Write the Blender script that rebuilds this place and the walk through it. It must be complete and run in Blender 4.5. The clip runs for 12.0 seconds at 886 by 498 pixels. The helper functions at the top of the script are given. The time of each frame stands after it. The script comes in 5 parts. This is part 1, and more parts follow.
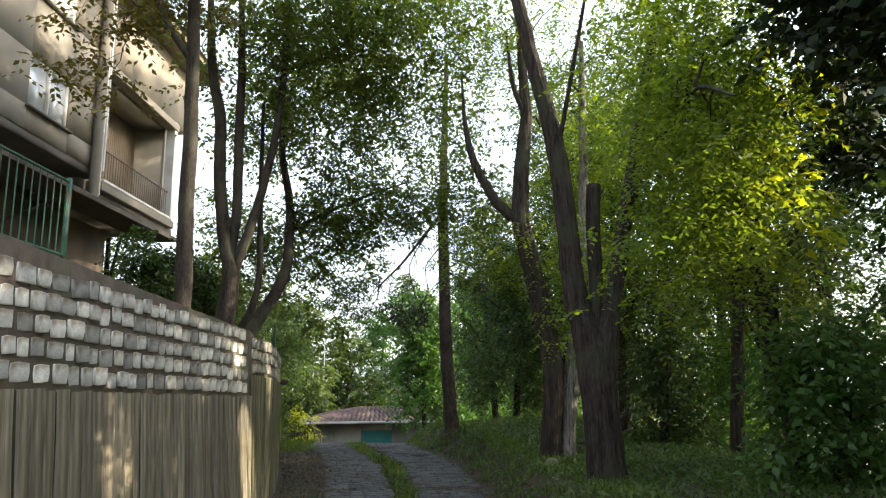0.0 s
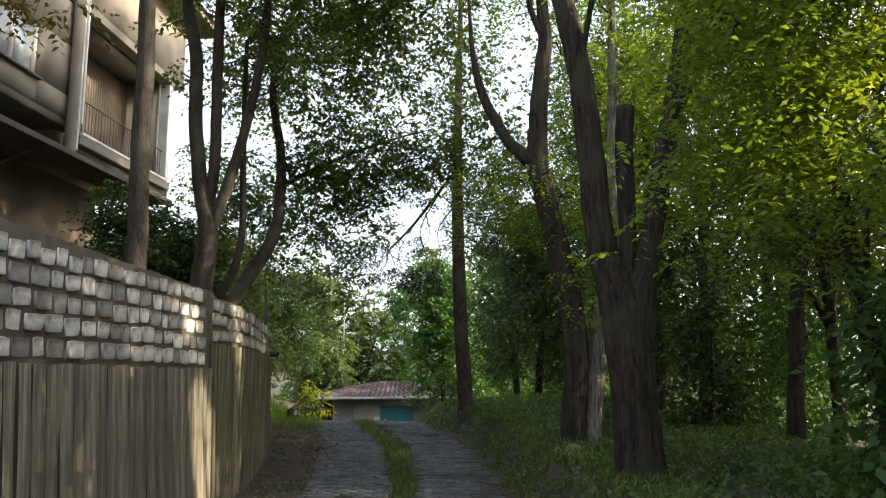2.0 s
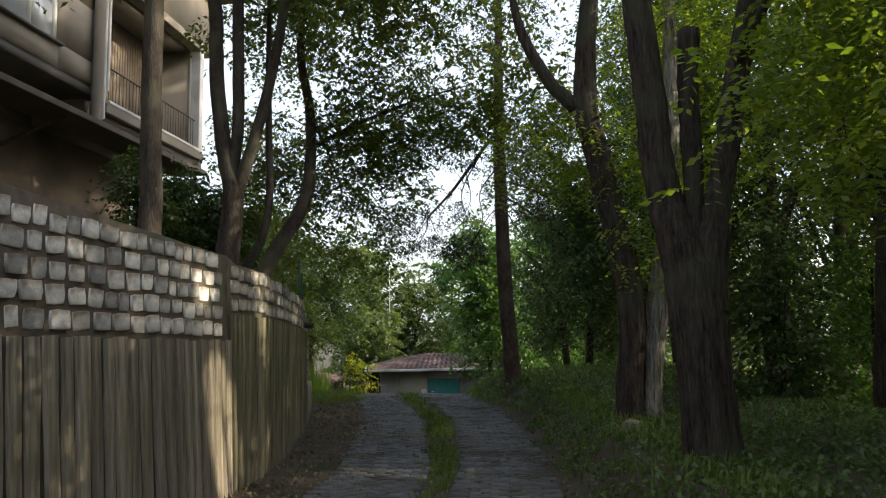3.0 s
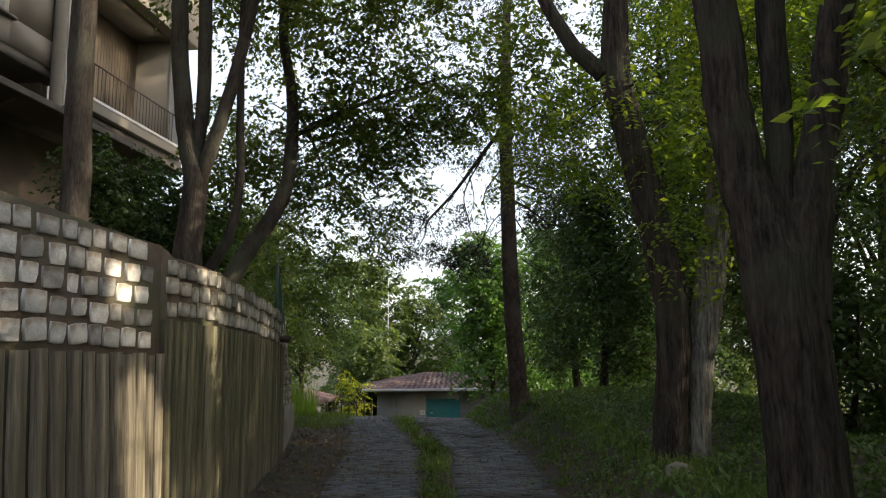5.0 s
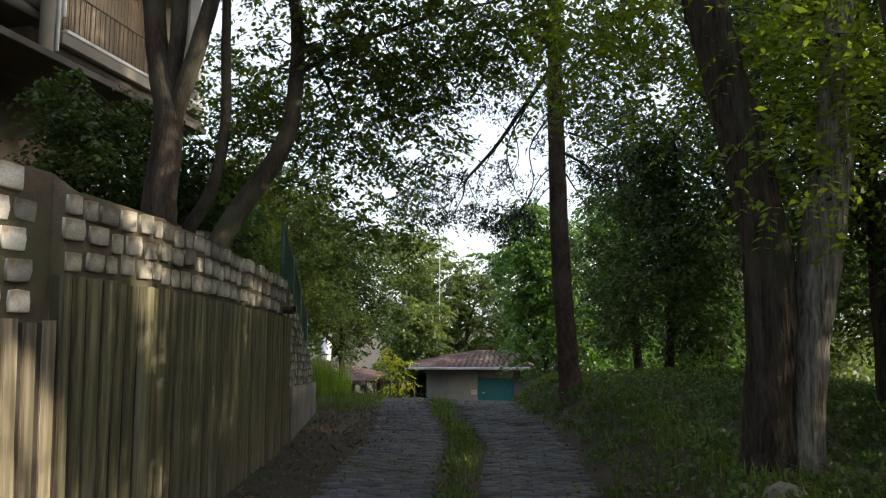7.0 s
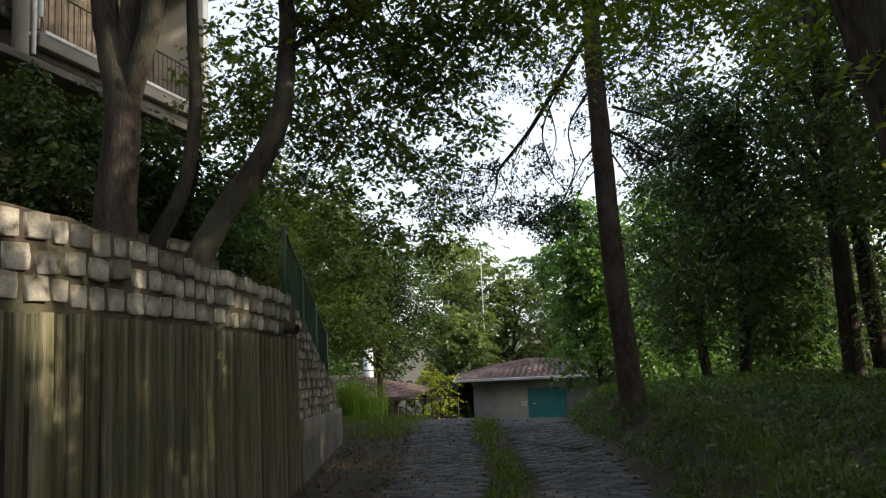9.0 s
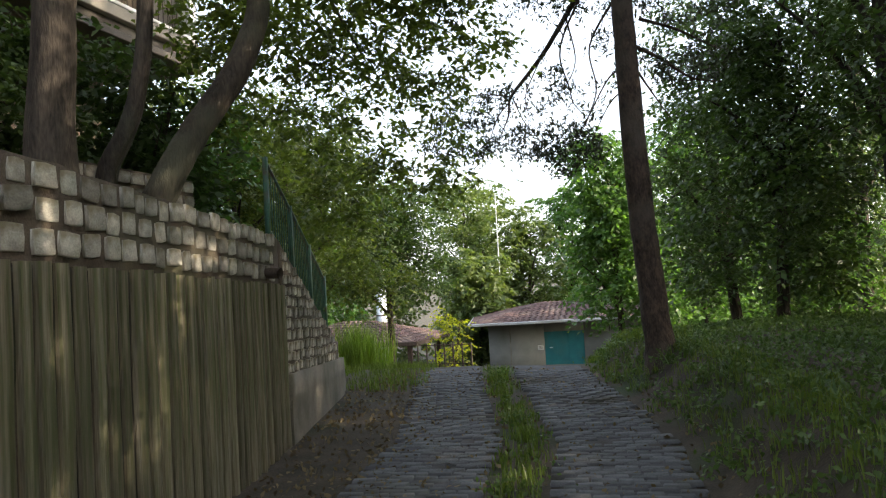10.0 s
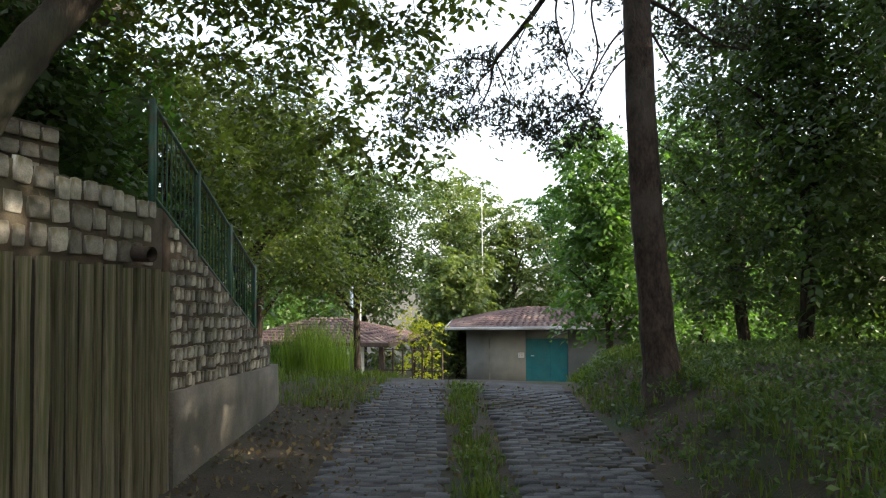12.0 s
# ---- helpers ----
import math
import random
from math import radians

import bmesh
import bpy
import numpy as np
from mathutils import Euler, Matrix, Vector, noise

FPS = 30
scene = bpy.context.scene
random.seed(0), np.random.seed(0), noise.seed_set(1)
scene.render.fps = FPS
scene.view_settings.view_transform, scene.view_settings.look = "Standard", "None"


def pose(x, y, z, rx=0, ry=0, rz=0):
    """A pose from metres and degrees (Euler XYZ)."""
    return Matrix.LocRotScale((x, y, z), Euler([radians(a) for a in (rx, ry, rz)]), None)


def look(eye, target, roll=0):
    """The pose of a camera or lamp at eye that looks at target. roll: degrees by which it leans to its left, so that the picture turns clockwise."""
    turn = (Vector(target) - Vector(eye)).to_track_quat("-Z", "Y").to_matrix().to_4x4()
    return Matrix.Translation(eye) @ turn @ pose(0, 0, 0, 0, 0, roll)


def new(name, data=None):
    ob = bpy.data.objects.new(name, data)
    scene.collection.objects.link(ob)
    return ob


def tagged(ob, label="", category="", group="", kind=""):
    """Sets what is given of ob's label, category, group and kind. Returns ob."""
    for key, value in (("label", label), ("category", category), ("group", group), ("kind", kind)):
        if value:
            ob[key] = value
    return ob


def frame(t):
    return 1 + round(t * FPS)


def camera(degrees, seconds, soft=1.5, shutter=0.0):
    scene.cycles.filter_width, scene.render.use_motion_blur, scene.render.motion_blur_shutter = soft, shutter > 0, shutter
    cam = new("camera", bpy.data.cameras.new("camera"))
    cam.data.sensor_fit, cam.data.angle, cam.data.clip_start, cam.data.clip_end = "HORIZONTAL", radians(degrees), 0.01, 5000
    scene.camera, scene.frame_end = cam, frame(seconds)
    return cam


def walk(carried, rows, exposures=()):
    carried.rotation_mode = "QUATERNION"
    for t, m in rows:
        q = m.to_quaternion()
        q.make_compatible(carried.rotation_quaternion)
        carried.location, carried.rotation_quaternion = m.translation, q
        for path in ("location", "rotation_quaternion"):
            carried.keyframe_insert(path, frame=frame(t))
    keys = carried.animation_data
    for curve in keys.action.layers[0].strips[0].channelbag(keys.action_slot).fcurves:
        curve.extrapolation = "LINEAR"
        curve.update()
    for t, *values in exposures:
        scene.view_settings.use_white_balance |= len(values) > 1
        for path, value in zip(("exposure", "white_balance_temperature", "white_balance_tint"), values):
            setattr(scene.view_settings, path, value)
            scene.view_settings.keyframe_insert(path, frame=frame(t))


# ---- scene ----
cam = camera(62.5, 12.0, soft=1.2)
PATH = [
    (0, (0.081, 0.061, 1.888), (0.061, 2.029, 2.243), -0.2),
    (0.5, (0.278, 0.37, 1.91), (0.246, 2.279, 2.507), -2.0),
    (1, (0.345, 0.854, 1.923), (0.295, 2.78, 2.46), -0.3),
    (1.5, (0.388, 1.382, 1.852), (0.268, 3.342, 2.231), -1.6),
    (2, (0.434, 1.939, 1.825), (0.334, 3.915, 2.116), -0.0),
    (2.5, (0.494, 2.388, 1.784), (0.275, 4.356, 2.06), -0.7),
    (3, (0.482, 2.865, 1.777), (0.253, 4.839, 1.994), -0.8),
    (3.2, (0.457, 3.048, 1.79), (0.27, 5.027, 2.015), -1.1),
    (4.8, (0.343, 4.436, 1.76), (0.104, 6.409, 1.98), -1.2),
    (5, (0.341, 4.616, 1.737), (0.106, 6.584, 2.004), -0.1),
    (5.5, (0.311, 5.057, 1.725), (0.068, 7.034, 1.904), -1.8),
    (6, (0.4, 5.593, 1.704), (0.23, 7.577, 1.892), -0.7),
    (6.5, (0.447, 6.092, 1.674), (0.146, 8.062, 1.838), -0.6),
    (6.7, (0.498, 6.284, 1.669), (0.104, 8.234, 1.865), 0.5),
    (8.3, (0.419, 7.594, 1.711), (0.053, 9.547, 1.942), -1.3),
    (8.5, (0.399, 7.734, 1.728), (0.027, 9.684, 1.973), -1.6),
    (9, (0.335, 8.226, 1.725), (-0.179, 10.145, 1.959), -2.7),
    (9.5, (0.234, 8.72, 1.713), (-0.274, 10.65, 1.845), -4.4),
    (10, (0.173, 9.3, 1.706), (-0.394, 11.215, 1.791), -3.3),
    (10.5, (0.119, 9.785, 1.695), (-0.335, 11.731, 1.781), -0.6),
    (11, (0.128, 10.305, 1.69), (-0.416, 12.227, 1.773), -0.5),
    (11.5, (0.075, 10.779, 1.705), (-0.423, 12.712, 1.84), 0.9),
    (12, (-0.037, 11.282, 1.676), (-0.574, 13.207, 1.758), -0.5),
]
walk(cam, [(t, look(eye, target, roll)) for t, eye, target, roll in PATH],
     [(0, 1.25, 6250, 4), (0.5, 0.58, 6250, 4), (1, 0.70, 6250, 6), (1.5, 0.85, 6250, 6), (2, 1.00, 6250, 7), (2.5, 1.12, 6280, 7), (3, 0.57, 6300, 8), (4.8, 0.60, 6350, 9), (5.1, 0.60, 6380, 9), (5.5, 0.17, 6400, 9),
      (6.2, 0.85, 6350, 8), (6.7, 0.65, 6300, 8), (8.5, 0.50, 6300, 8), (9, 0.48, 6280, 8), (9.5, 0.95, 6250, 8), (10.5, 1.30, 6250, 8), (11.3, 1.30, 6220, 7), (12, 1.29, 6200, 7)])

# ---- light ----
SUN = Vector((0.88, 0.03, 0.38)).normalized()
world = bpy.data.worlds.new("world")
scene.world = world
world.use_nodes = True
_n, _l = world.node_tree.nodes, world.node_tree.links
sky = _n.new("ShaderNodeTexSky")
sky.sky_type, sky.sun_disc = "NISHITA", False
sky.sun_elevation, sky.sun_rotation = math.asin(SUN.z), math.atan2(SUN.x, SUN.y)
sky.air_density, sky.dust_density, sky.ozone_density = 1.0, 4.0, 1.0
haze = _n.new("ShaderNodeMixRGB")  # thin bright cloud over the whole sky
haze.blend_type = "ADD"
haze.inputs[0].default_value, haze.inputs[2].default_value = 1.0, (3.6, 3.55, 3.65, 1)
_l.new(sky.outputs[0], haze.inputs[1])
_l.new(haze.outputs[0], _n["Background"].inputs[0])
_n["Background"].inputs[1].default_value = 0.15
sun_data = bpy.data.lights.new("sun", "SUN")
sun_data.energy, sun_data.angle, sun_data.color = 5.0, radians(0.6), (1.0, 0.83, 0.62)
sun = new("sun", sun_data)
sun.matrix_world = look(SUN * 60, (0, 0, 0))

# ---- materials ----
def material(name, dark, light, rough=0.8, scale=6.0, fine=60.0, bump=0.4, stretch=(1, 1, 1), stain=None, stain_scale=1.2,
             metal=0.0, piece=0.0, island=0.0, spec=0.4, depth=0.01):
    """A surface with grain at two scales, stains of a second colour, and a shift from piece to piece."""
    m = bpy.data.materials.new(name)
    m.use_nodes = True
    n, l = m.node_tree.nodes, m.node_tree.links
    b = n["Principled BSDF"]
    co = n.new("ShaderNodeTexCoord")
    mp = n.new("ShaderNodeMapping")
    mp.inputs["Scale"].default_value = stretch
    l.new(co.outputs["Object"], mp.inputs[0])
    if piece:
        inf = n.new("ShaderNodeObjectInfo")
        off = n.new("ShaderNodeVectorMath")
        off.operation = "SCALE"
        off.inputs[0].default_value = (37, 53, 71)
        l.new(inf.outputs["Random"], off.inputs["Scale"])
        l.new(off.outputs[0], mp.inputs["Location"])
    n1 = n.new("ShaderNodeTexNoise")
    n1.inputs["Scale"].default_value, n1.inputs["Detail"].default_value = scale, 6
    n2 = n.new("ShaderNodeTexNoise")
    n2.inputs["Scale"].default_value, n2.inputs["Detail"].default_value = fine, 4
    for k in (n1, n2):
        l.new(mp.outputs[0], k.inputs["Vector"])
    mix = n.new("ShaderNodeMath")
    mix.operation = "MULTIPLY_ADD"
    mix.inputs[1].default_value = 0.45
    l.new(n2.outputs[0], mix.inputs[0])
    half = n.new("ShaderNodeMath")
    half.operation = "MULTIPLY"
    half.inputs[1].default_value = 0.55
    l.new(n1.outputs[0], half.inputs[0])
    l.new(half.outputs[0], mix.inputs[2])
    ramp = n.new("ShaderNodeValToRGB")
    ramp.color_ramp.elements[0].position, ramp.color_ramp.elements[1].position = 0.36, 0.64
    ramp.color_ramp.elements[0].color, ramp.color_ramp.elements[1].color = (*dark, 1), (*light, 1)
    l.new(mix.outputs[0], ramp.inputs[0])
    colour = ramp.outputs[0]
    if stain:
        n3 = n.new("ShaderNodeTexNoise")
        n3.inputs["Scale"].default_value, n3.inputs["Detail"].default_value = stain_scale, 5
        l.new(co.outputs["Object"], n3.inputs["Vector"])
        r3 = n.new("ShaderNodeValToRGB")
        r3.color_ramp.elements[0].position, r3.color_ramp.elements[1].position = 0.5, 0.68
        l.new(n3.outputs[0], r3.inputs[0])
        mx = n.new("ShaderNodeMixRGB")
        mx.inputs[2].default_value = (*stain, 1)
        l.new(r3.outputs[0], mx.inputs[0])
        l.new(colour, mx.inputs[1])
        colour = mx.outputs[0]
    if piece or island:
        if piece:
            rnd = inf.outputs["Random"]
        else:
            rnd = n.new("ShaderNodeNewGeometry").outputs["Random Per Island"]
        k = piece or island
        rg = n.new("ShaderNodeMapRange")
        rg.inputs[3].default_value, rg.inputs[4].default_value = 1 - k, 1 + k
        l.new(rnd, rg.inputs[0])
        hs = n.new("ShaderNodeHueSaturation")
        l.new(rg.outputs[0], hs.inputs["Value"])
        l.new(colour, hs.inputs["Color"])
        colour = hs.outputs[0]
    l.new(colour, b.inputs["Base Color"])
    b.inputs["Roughness"].default_value, b.inputs["Metallic"].default_value = rough, metal
    b.inputs["Specular IOR Level"].default_value = spec
    bp = n.new("ShaderNodeBump")
    bp.inputs["Strength"].default_value, bp.inputs["Distance"].default_value = bump, depth
    l.new(mix.outputs[0], bp.inputs["Height"])
    l.new(bp.outputs[0], b.inputs["Normal"])
    return m


def leaf_material(name, dark, light, glow, share=0.45, rough=0.45):
    """Leaves: half gloss, half light let through; every leaf has its own shade."""
    m = bpy.data.materials.new(name)
    m.use_nodes = True
    n, l = m.node_tree.nodes, m.node_tree.links
    b = n["Principled BSDF"]
    geo = n.new("ShaderNodeNewGeometry")
    ramp = n.new("ShaderNodeValToRGB")
    ramp.color_ramp.elements[0].color, ramp.color_ramp.elements[1].color = (*dark, 1), (*light, 1)
    noise3 = n.new("ShaderNodeTexNoise")
    noise3.inputs["Scale"].default_value = 0.9
    add = n.new("ShaderNodeMath")
    add.operation = "MULTIPLY_ADD"
    add.inputs[1].default_value = 0.6
    sub = n.new("ShaderNodeMath")
    sub.inputs[1].default_value = -0.1
    co = n.new("ShaderNodeTexCoord")
    l.new(co.outputs["Object"], noise3.inputs["Vector"])
    l.new(noise3.outputs[0], sub.inputs[0])
    l.new(geo.outputs["Random Per Island"], add.inputs[0])
    l.new(sub.outputs[0], add.inputs[2])
    l.new(add.outputs[0], ramp.inputs[0])
    l.new(ramp.outputs[0], b.inputs["Base Color"])
    b.inputs["Roughness"].default_value = rough
    tr = n.new("ShaderNodeBsdfTranslucent")
    mul = n.new("ShaderNodeMixRGB")
    mul.blend_type = "MULTIPLY"
    mul.inputs[0].default_value = 1
    mul.inputs[2].default_value = (*glow, 1)
    l.new(ramp.outputs[0], mul.inputs[1])
    l.new(mul.outputs[0], tr.inputs[0])
    mixs = n.new("ShaderNodeMixShader")
    mixs.inputs[0].default_value = share
    l.new(b.outputs[0], mixs.inputs[1])
    l.new(tr.outputs[0], mixs.inputs[2])
    l.new(mixs.outputs[0], n["Material Output"].inputs[0])
    return m


def glass_material():
    m = bpy.data.materials.new("window_glass")
    m.use_nodes = True
    b = m.node_tree.nodes["Principled BSDF"]
    b.inputs["Base Color"].default_value = (0.9, 0.95, 1, 1)
    b.inputs["Roughness"].default_value = 0.02
    b.inputs["Transmission Weight"].default_value = 0.5
    b.inputs["Specular IOR Level"].default_value = 1.0
    b.inputs["IOR"].default_value = 1.9
    return m


M = {
    "soil": material("soil", (0.035, 0.028, 0.02), (0.09, 0.072, 0.05), 0.95, 3, 45, 0.8, stain=(0.035, 0.05, 0.018), stain_scale=0.8, depth=0.03),
    "asphalt": material("track_gravel", (0.05, 0.05, 0.055), (0.11, 0.11, 0.115), 0.9, 5, 120, 0.8, stain=(0.06, 0.05, 0.035), stain_scale=1.5, depth=0.01),
    "paver": material("paver", (0.075, 0.078, 0.085), (0.15, 0.15, 0.155), 0.85, 9, 120, 0.5, stain=(0.06, 0.055, 0.04), piece=0.3),
    "paver_rest": material("paver_rest", (0.075, 0.078, 0.085), (0.15, 0.15, 0.155), 0.85, 9, 120, 0.5, stain=(0.06, 0.055, 0.04), island=0.3),
    "mortar": material("mortar", (0.06, 0.045, 0.033), (0.13, 0.1, 0.075), 0.95, 8, 90, 0.9, stain=(0.085, 0.085, 0.05), depth=0.02),
    "stone": material("stone", (0.4, 0.395, 0.375), (0.66, 0.65, 0.615), 0.9, 2.2, 14, 0.5, stain=(0.27, 0.215, 0.16), stain_scale=1.0, piece=0.55),
    "stone_moss": material("stone_mossy", (0.24, 0.225, 0.195), (0.47, 0.445, 0.39), 0.92, 2.2, 14, 0.6, stain=(0.19, 0.165, 0.11), stain_scale=1.0, piece=0.5),
    "board_moss": material("board_mossy", (0.12, 0.104, 0.07), (0.3, 0.262, 0.185), 0.92, 2.4, 12, 0.9, stretch=(1.6, 0.6, 0.6), stain=(0.1, 0.105, 0.045), stain_scale=1.6, piece=0.28, depth=0.02),
    "board": material("board", (0.16, 0.133, 0.102), (0.36, 0.315, 0.25), 0.9, 2.4, 12, 0.8, stretch=(1.6, 0.6, 0.6), stain=(0.14, 0.125, 0.08), stain_scale=1.6, piece=0.25, depth=0.02),
    # near-black colour that stands in for shade in the board gaps
    "damp": material("gap_shade_sheet", (0.018, 0.015, 0.011), (0.05, 0.042, 0.03), 0.95, 5, 60, 0.6, stain=(0.035, 0.04, 0.018)),
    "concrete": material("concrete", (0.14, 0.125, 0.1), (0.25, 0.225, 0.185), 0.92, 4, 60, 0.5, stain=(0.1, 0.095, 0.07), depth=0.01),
    "bark": material("bark", (0.008, 0.006, 0.005), (0.085, 0.066, 0.052), 0.95, 7, 24, 1.0, stretch=(2.6, 2.6, 0.35), stain=(0.06, 0.062, 0.04), stain_scale=1.5, depth=0.05),
    "bark_pale": material("bark_pale", (0.04, 0.035, 0.03), (0.38, 0.35, 0.3), 0.95, 8, 26, 1.0, stretch=(2.8, 2.8, 0.3), stain=(0.16, 0.15, 0.12), stain_scale=1.5, depth=0.05),
    "bark_grey": material("bark_grey", (0.016, 0.013, 0.011), (0.08, 0.064, 0.05), 0.95, 5, 32, 0.9, stretch=(1.8, 1.8, 0.4), stain=(0.085, 0.085, 0.06), stain_scale=1.2, depth=0.025),
    "bark_pine": material("bark_pine", (0.026, 0.019, 0.016), (0.11, 0.076, 0.06), 0.95, 9, 30, 1.0, stretch=(1.5, 1.5, 0.7), stain=(0.12, 0.1, 0.085), depth=0.03),
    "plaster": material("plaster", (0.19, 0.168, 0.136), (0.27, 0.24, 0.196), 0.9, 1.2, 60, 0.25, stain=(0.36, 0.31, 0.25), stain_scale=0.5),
    # darker brown plaster: the overhang's shade is put into the colour
    "plaster_shaded": material("plaster_shaded", (0.14, 0.105, 0.075), (0.21, 0.165, 0.12), 0.92, 1.6, 50, 0.3, stain=(0.1, 0.08, 0.06), stain_scale=0.7),
    "panel": material("parapet_panel", (0.14, 0.112, 0.083), (0.2, 0.162, 0.122), 0.85, 1.5, 60, 0.25, stain=(0.11, 0.085, 0.06)),
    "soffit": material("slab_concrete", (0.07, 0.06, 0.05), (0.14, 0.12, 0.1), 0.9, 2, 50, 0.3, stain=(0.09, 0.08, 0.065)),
    "white": material("white_paint", (0.6, 0.59, 0.56), (0.78, 0.77, 0.74), 0.5, 4, 60, 0.15, stain=(0.5, 0.47, 0.4), stain_scale=2),
    "green_iron": material("green_paint", (0.03, 0.085, 0.06), (0.06, 0.14, 0.1), 0.45, 8, 80, 0.2, stain=(0.09, 0.06, 0.035), stain_scale=5),
    "teal": material("teal_paint", (0.008, 0.1, 0.115), (0.02, 0.155, 0.17), 0.55, 2, 40, 0.2, stain=(0.04, 0.13, 0.13), stain_scale=1.5),
    "tile_rest": material("roof_tile_rest", (0.042, 0.026, 0.026), (0.1, 0.058, 0.054), 0.85, 4, 50, 0.5, stain=(0.13, 0.095, 0.08), island=0.25),
    "zinc": material("zinc", (0.48, 0.5, 0.52), (0.66, 0.68, 0.7), 0.4, 3, 40, 0.15, metal=0.6, stain=(0.4, 0.4, 0.4)),
    "dark_wood": material("dark_wood", (0.045, 0.03, 0.022), (0.1, 0.07, 0.05), 0.85, 4, 30, 0.4, stretch=(4, 4, 0.5)),
    "iron": material("rusty_iron", (0.05, 0.04, 0.035), (0.12, 0.09, 0.07), 0.7, 9, 60, 0.4, metal=0.3),
    "curtain": material("curtain", (0.1, 0.11, 0.12), (0.22, 0.23, 0.24), 0.9, 2, 30, 0.3, stretch=(6, 6, 0.3)),
    "glass": glass_material(),
    "leaf_elm": leaf_material("leaf_elm", (0.035, 0.07, 0.02), (0.12, 0.15, 0.036), (1.7, 1.75, 0.75), 0.5),
    "leaf_turning": leaf_material("leaf_turning", (0.045, 0.065, 0.016), (0.14, 0.125, 0.03), (1.5, 1.3, 0.6), 0.45),
    "leaf_robinia": leaf_material("leaf_robinia", (0.04, 0.095, 0.018), (0.16, 0.205, 0.036), (2.1, 2.1, 0.7), 0.55),
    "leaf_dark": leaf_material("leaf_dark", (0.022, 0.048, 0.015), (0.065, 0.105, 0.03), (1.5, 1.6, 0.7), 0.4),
    "leaf_fresh": leaf_material("leaf_fresh", (0.035, 0.09, 0.025), (0.1, 0.18, 0.045), (1.4, 1.6, 0.6)),
    "leaf_far": leaf_material("leaf_far", (0.035, 0.075, 0.025), (0.13, 0.165, 0.05), (1.5, 1.6, 0.7)),
    # near-black leaves: the unlit side of backlit crowns, put into the colour
    "leaf_shaded": leaf_material("leaf_shaded", (0.012, 0.025, 0.01), (0.035, 0.055, 0.02), (1, 1.1, 0.6), 0.12, 0.6),
    "leaf_lime": leaf_material("leaf_lime", (0.11, 0.17, 0.015), (0.3, 0.33, 0.04), (2.2, 2.1, 0.5), 0.62),
    "needle": leaf_material("needle", (0.022, 0.03, 0.018), (0.06, 0.07, 0.03), (1, 1, 0.6), 0.2),
    "grass": leaf_material("grass", (0.05, 0.09, 0.012), (0.17, 0.22, 0.04), (1.3, 1.5, 0.5), 0.35),
    "grass_bright": leaf_material("grass_bright", (0.11, 0.2, 0.02), (0.27, 0.36, 0.06), (1.3, 1.5, 0.5), 0.4),
    "herb": leaf_material("herb", (0.035, 0.08, 0.022), (0.11, 0.165, 0.042), (1.3, 1.5, 0.6), 0.35),
    "litter": leaf_material("litter", (0.07, 0.05, 0.025), (0.22, 0.17, 0.09), (1, 0.9, 0.6), 0.1, 0.9),
}

# ---- mesh tools ----
class Geo:
    """Collects vertices and four-sided faces for one mesh."""

    def __init__(self):
        self.v, self.f, self.n = [], [], 0

    def add(self, v, f):
        self.v.append(np.asarray(v, float))
        self.f.append(np.asarray(f, int) + self.n)
        self.n += len(v)

    def mesh(self, name, mat, smooth=False):
        v, f = np.concatenate(self.v), np.concatenate(self.f)
        me = bpy.data.meshes.new(name)
        me.vertices.add(len(v))
        me.vertices.foreach_set("co", v.ravel())
        me.loops.add(f.size)
        me.loops.foreach_set("vertex_index", f.ravel())
        me.polygons.add(len(f))
        me.polygons.foreach_set("loop_start", np.arange(0, f.size, 4))
        if smooth:
            me.polygons.foreach_set("use_smooth", np.ones(len(f), bool))
        me.update(calc_edges=True)
        me.validate()
        me.materials.append(mat)
        return me


BOX = np.array([(x, y, z) for x in (0, 1) for y in (0, 1) for z in (0, 1)], float)
BOX_F = [(0, 1, 3, 2), (4, 6, 7, 5), (0, 4, 5, 1), (2, 3, 7, 6), (0, 2, 6, 4), (1, 5, 7, 3)]


def box(geo, x0, x1, y0, y1, z0, z1):
    geo.add(BOX * (x1 - x0, y1 - y0, z1 - z0) + (x0, y0, z0), BOX_F)


def part(name, geo, mat, parent=None, label="", smooth=False, kind=""):
    ob = new(name, geo.mesh(name, mat, smooth) if isinstance(geo, Geo) else geo)
    ob.parent = parent
    return tagged(ob, label=label, kind=kind)


def bevelled(name, x0, x1, y0, y1, z0, z1, mat, parent=None, label="", edge=0.012):
    """A block with softened edges."""
    bm = bmesh.new()
    bmesh.ops.create_cube(bm, size=1)
    for v in bm.verts:
        v.co = Vector(((x0 + x1) / 2 + v.co.x * (x1 - x0), (y0 + y1) / 2 + v.co.y * (y1 - y0), (z0 + z1) / 2 + v.co.z * (z1 - z0)))
    bmesh.ops.bevel(bm, geom=bm.edges[:], offset=min(edge, (x1 - x0) / 3, (y1 - y0) / 3, (z1 - z0) / 3), segments=1, affect="EDGES")
    me = bpy.data.meshes.new(name)
    bm.to_mesh(me)
    bm.free()
    me.materials.append(mat)
    return part(name, me, mat, parent, label)


def thing(name, at, label, category, group="", kind=""):
    ob = new(name)
    ob.location = at
    ob.empty_display_size = 0.2
    return tagged(ob, label, category, group, kind)


def attach(ob, parent):
    """Put a mesh that is built in world places under a thing."""
    ob.parent = parent
    chain, p = Vector((0, 0, 0)), parent
    while p:
        chain += p.location
        p = p.parent
    ob.location -= chain
    return ob


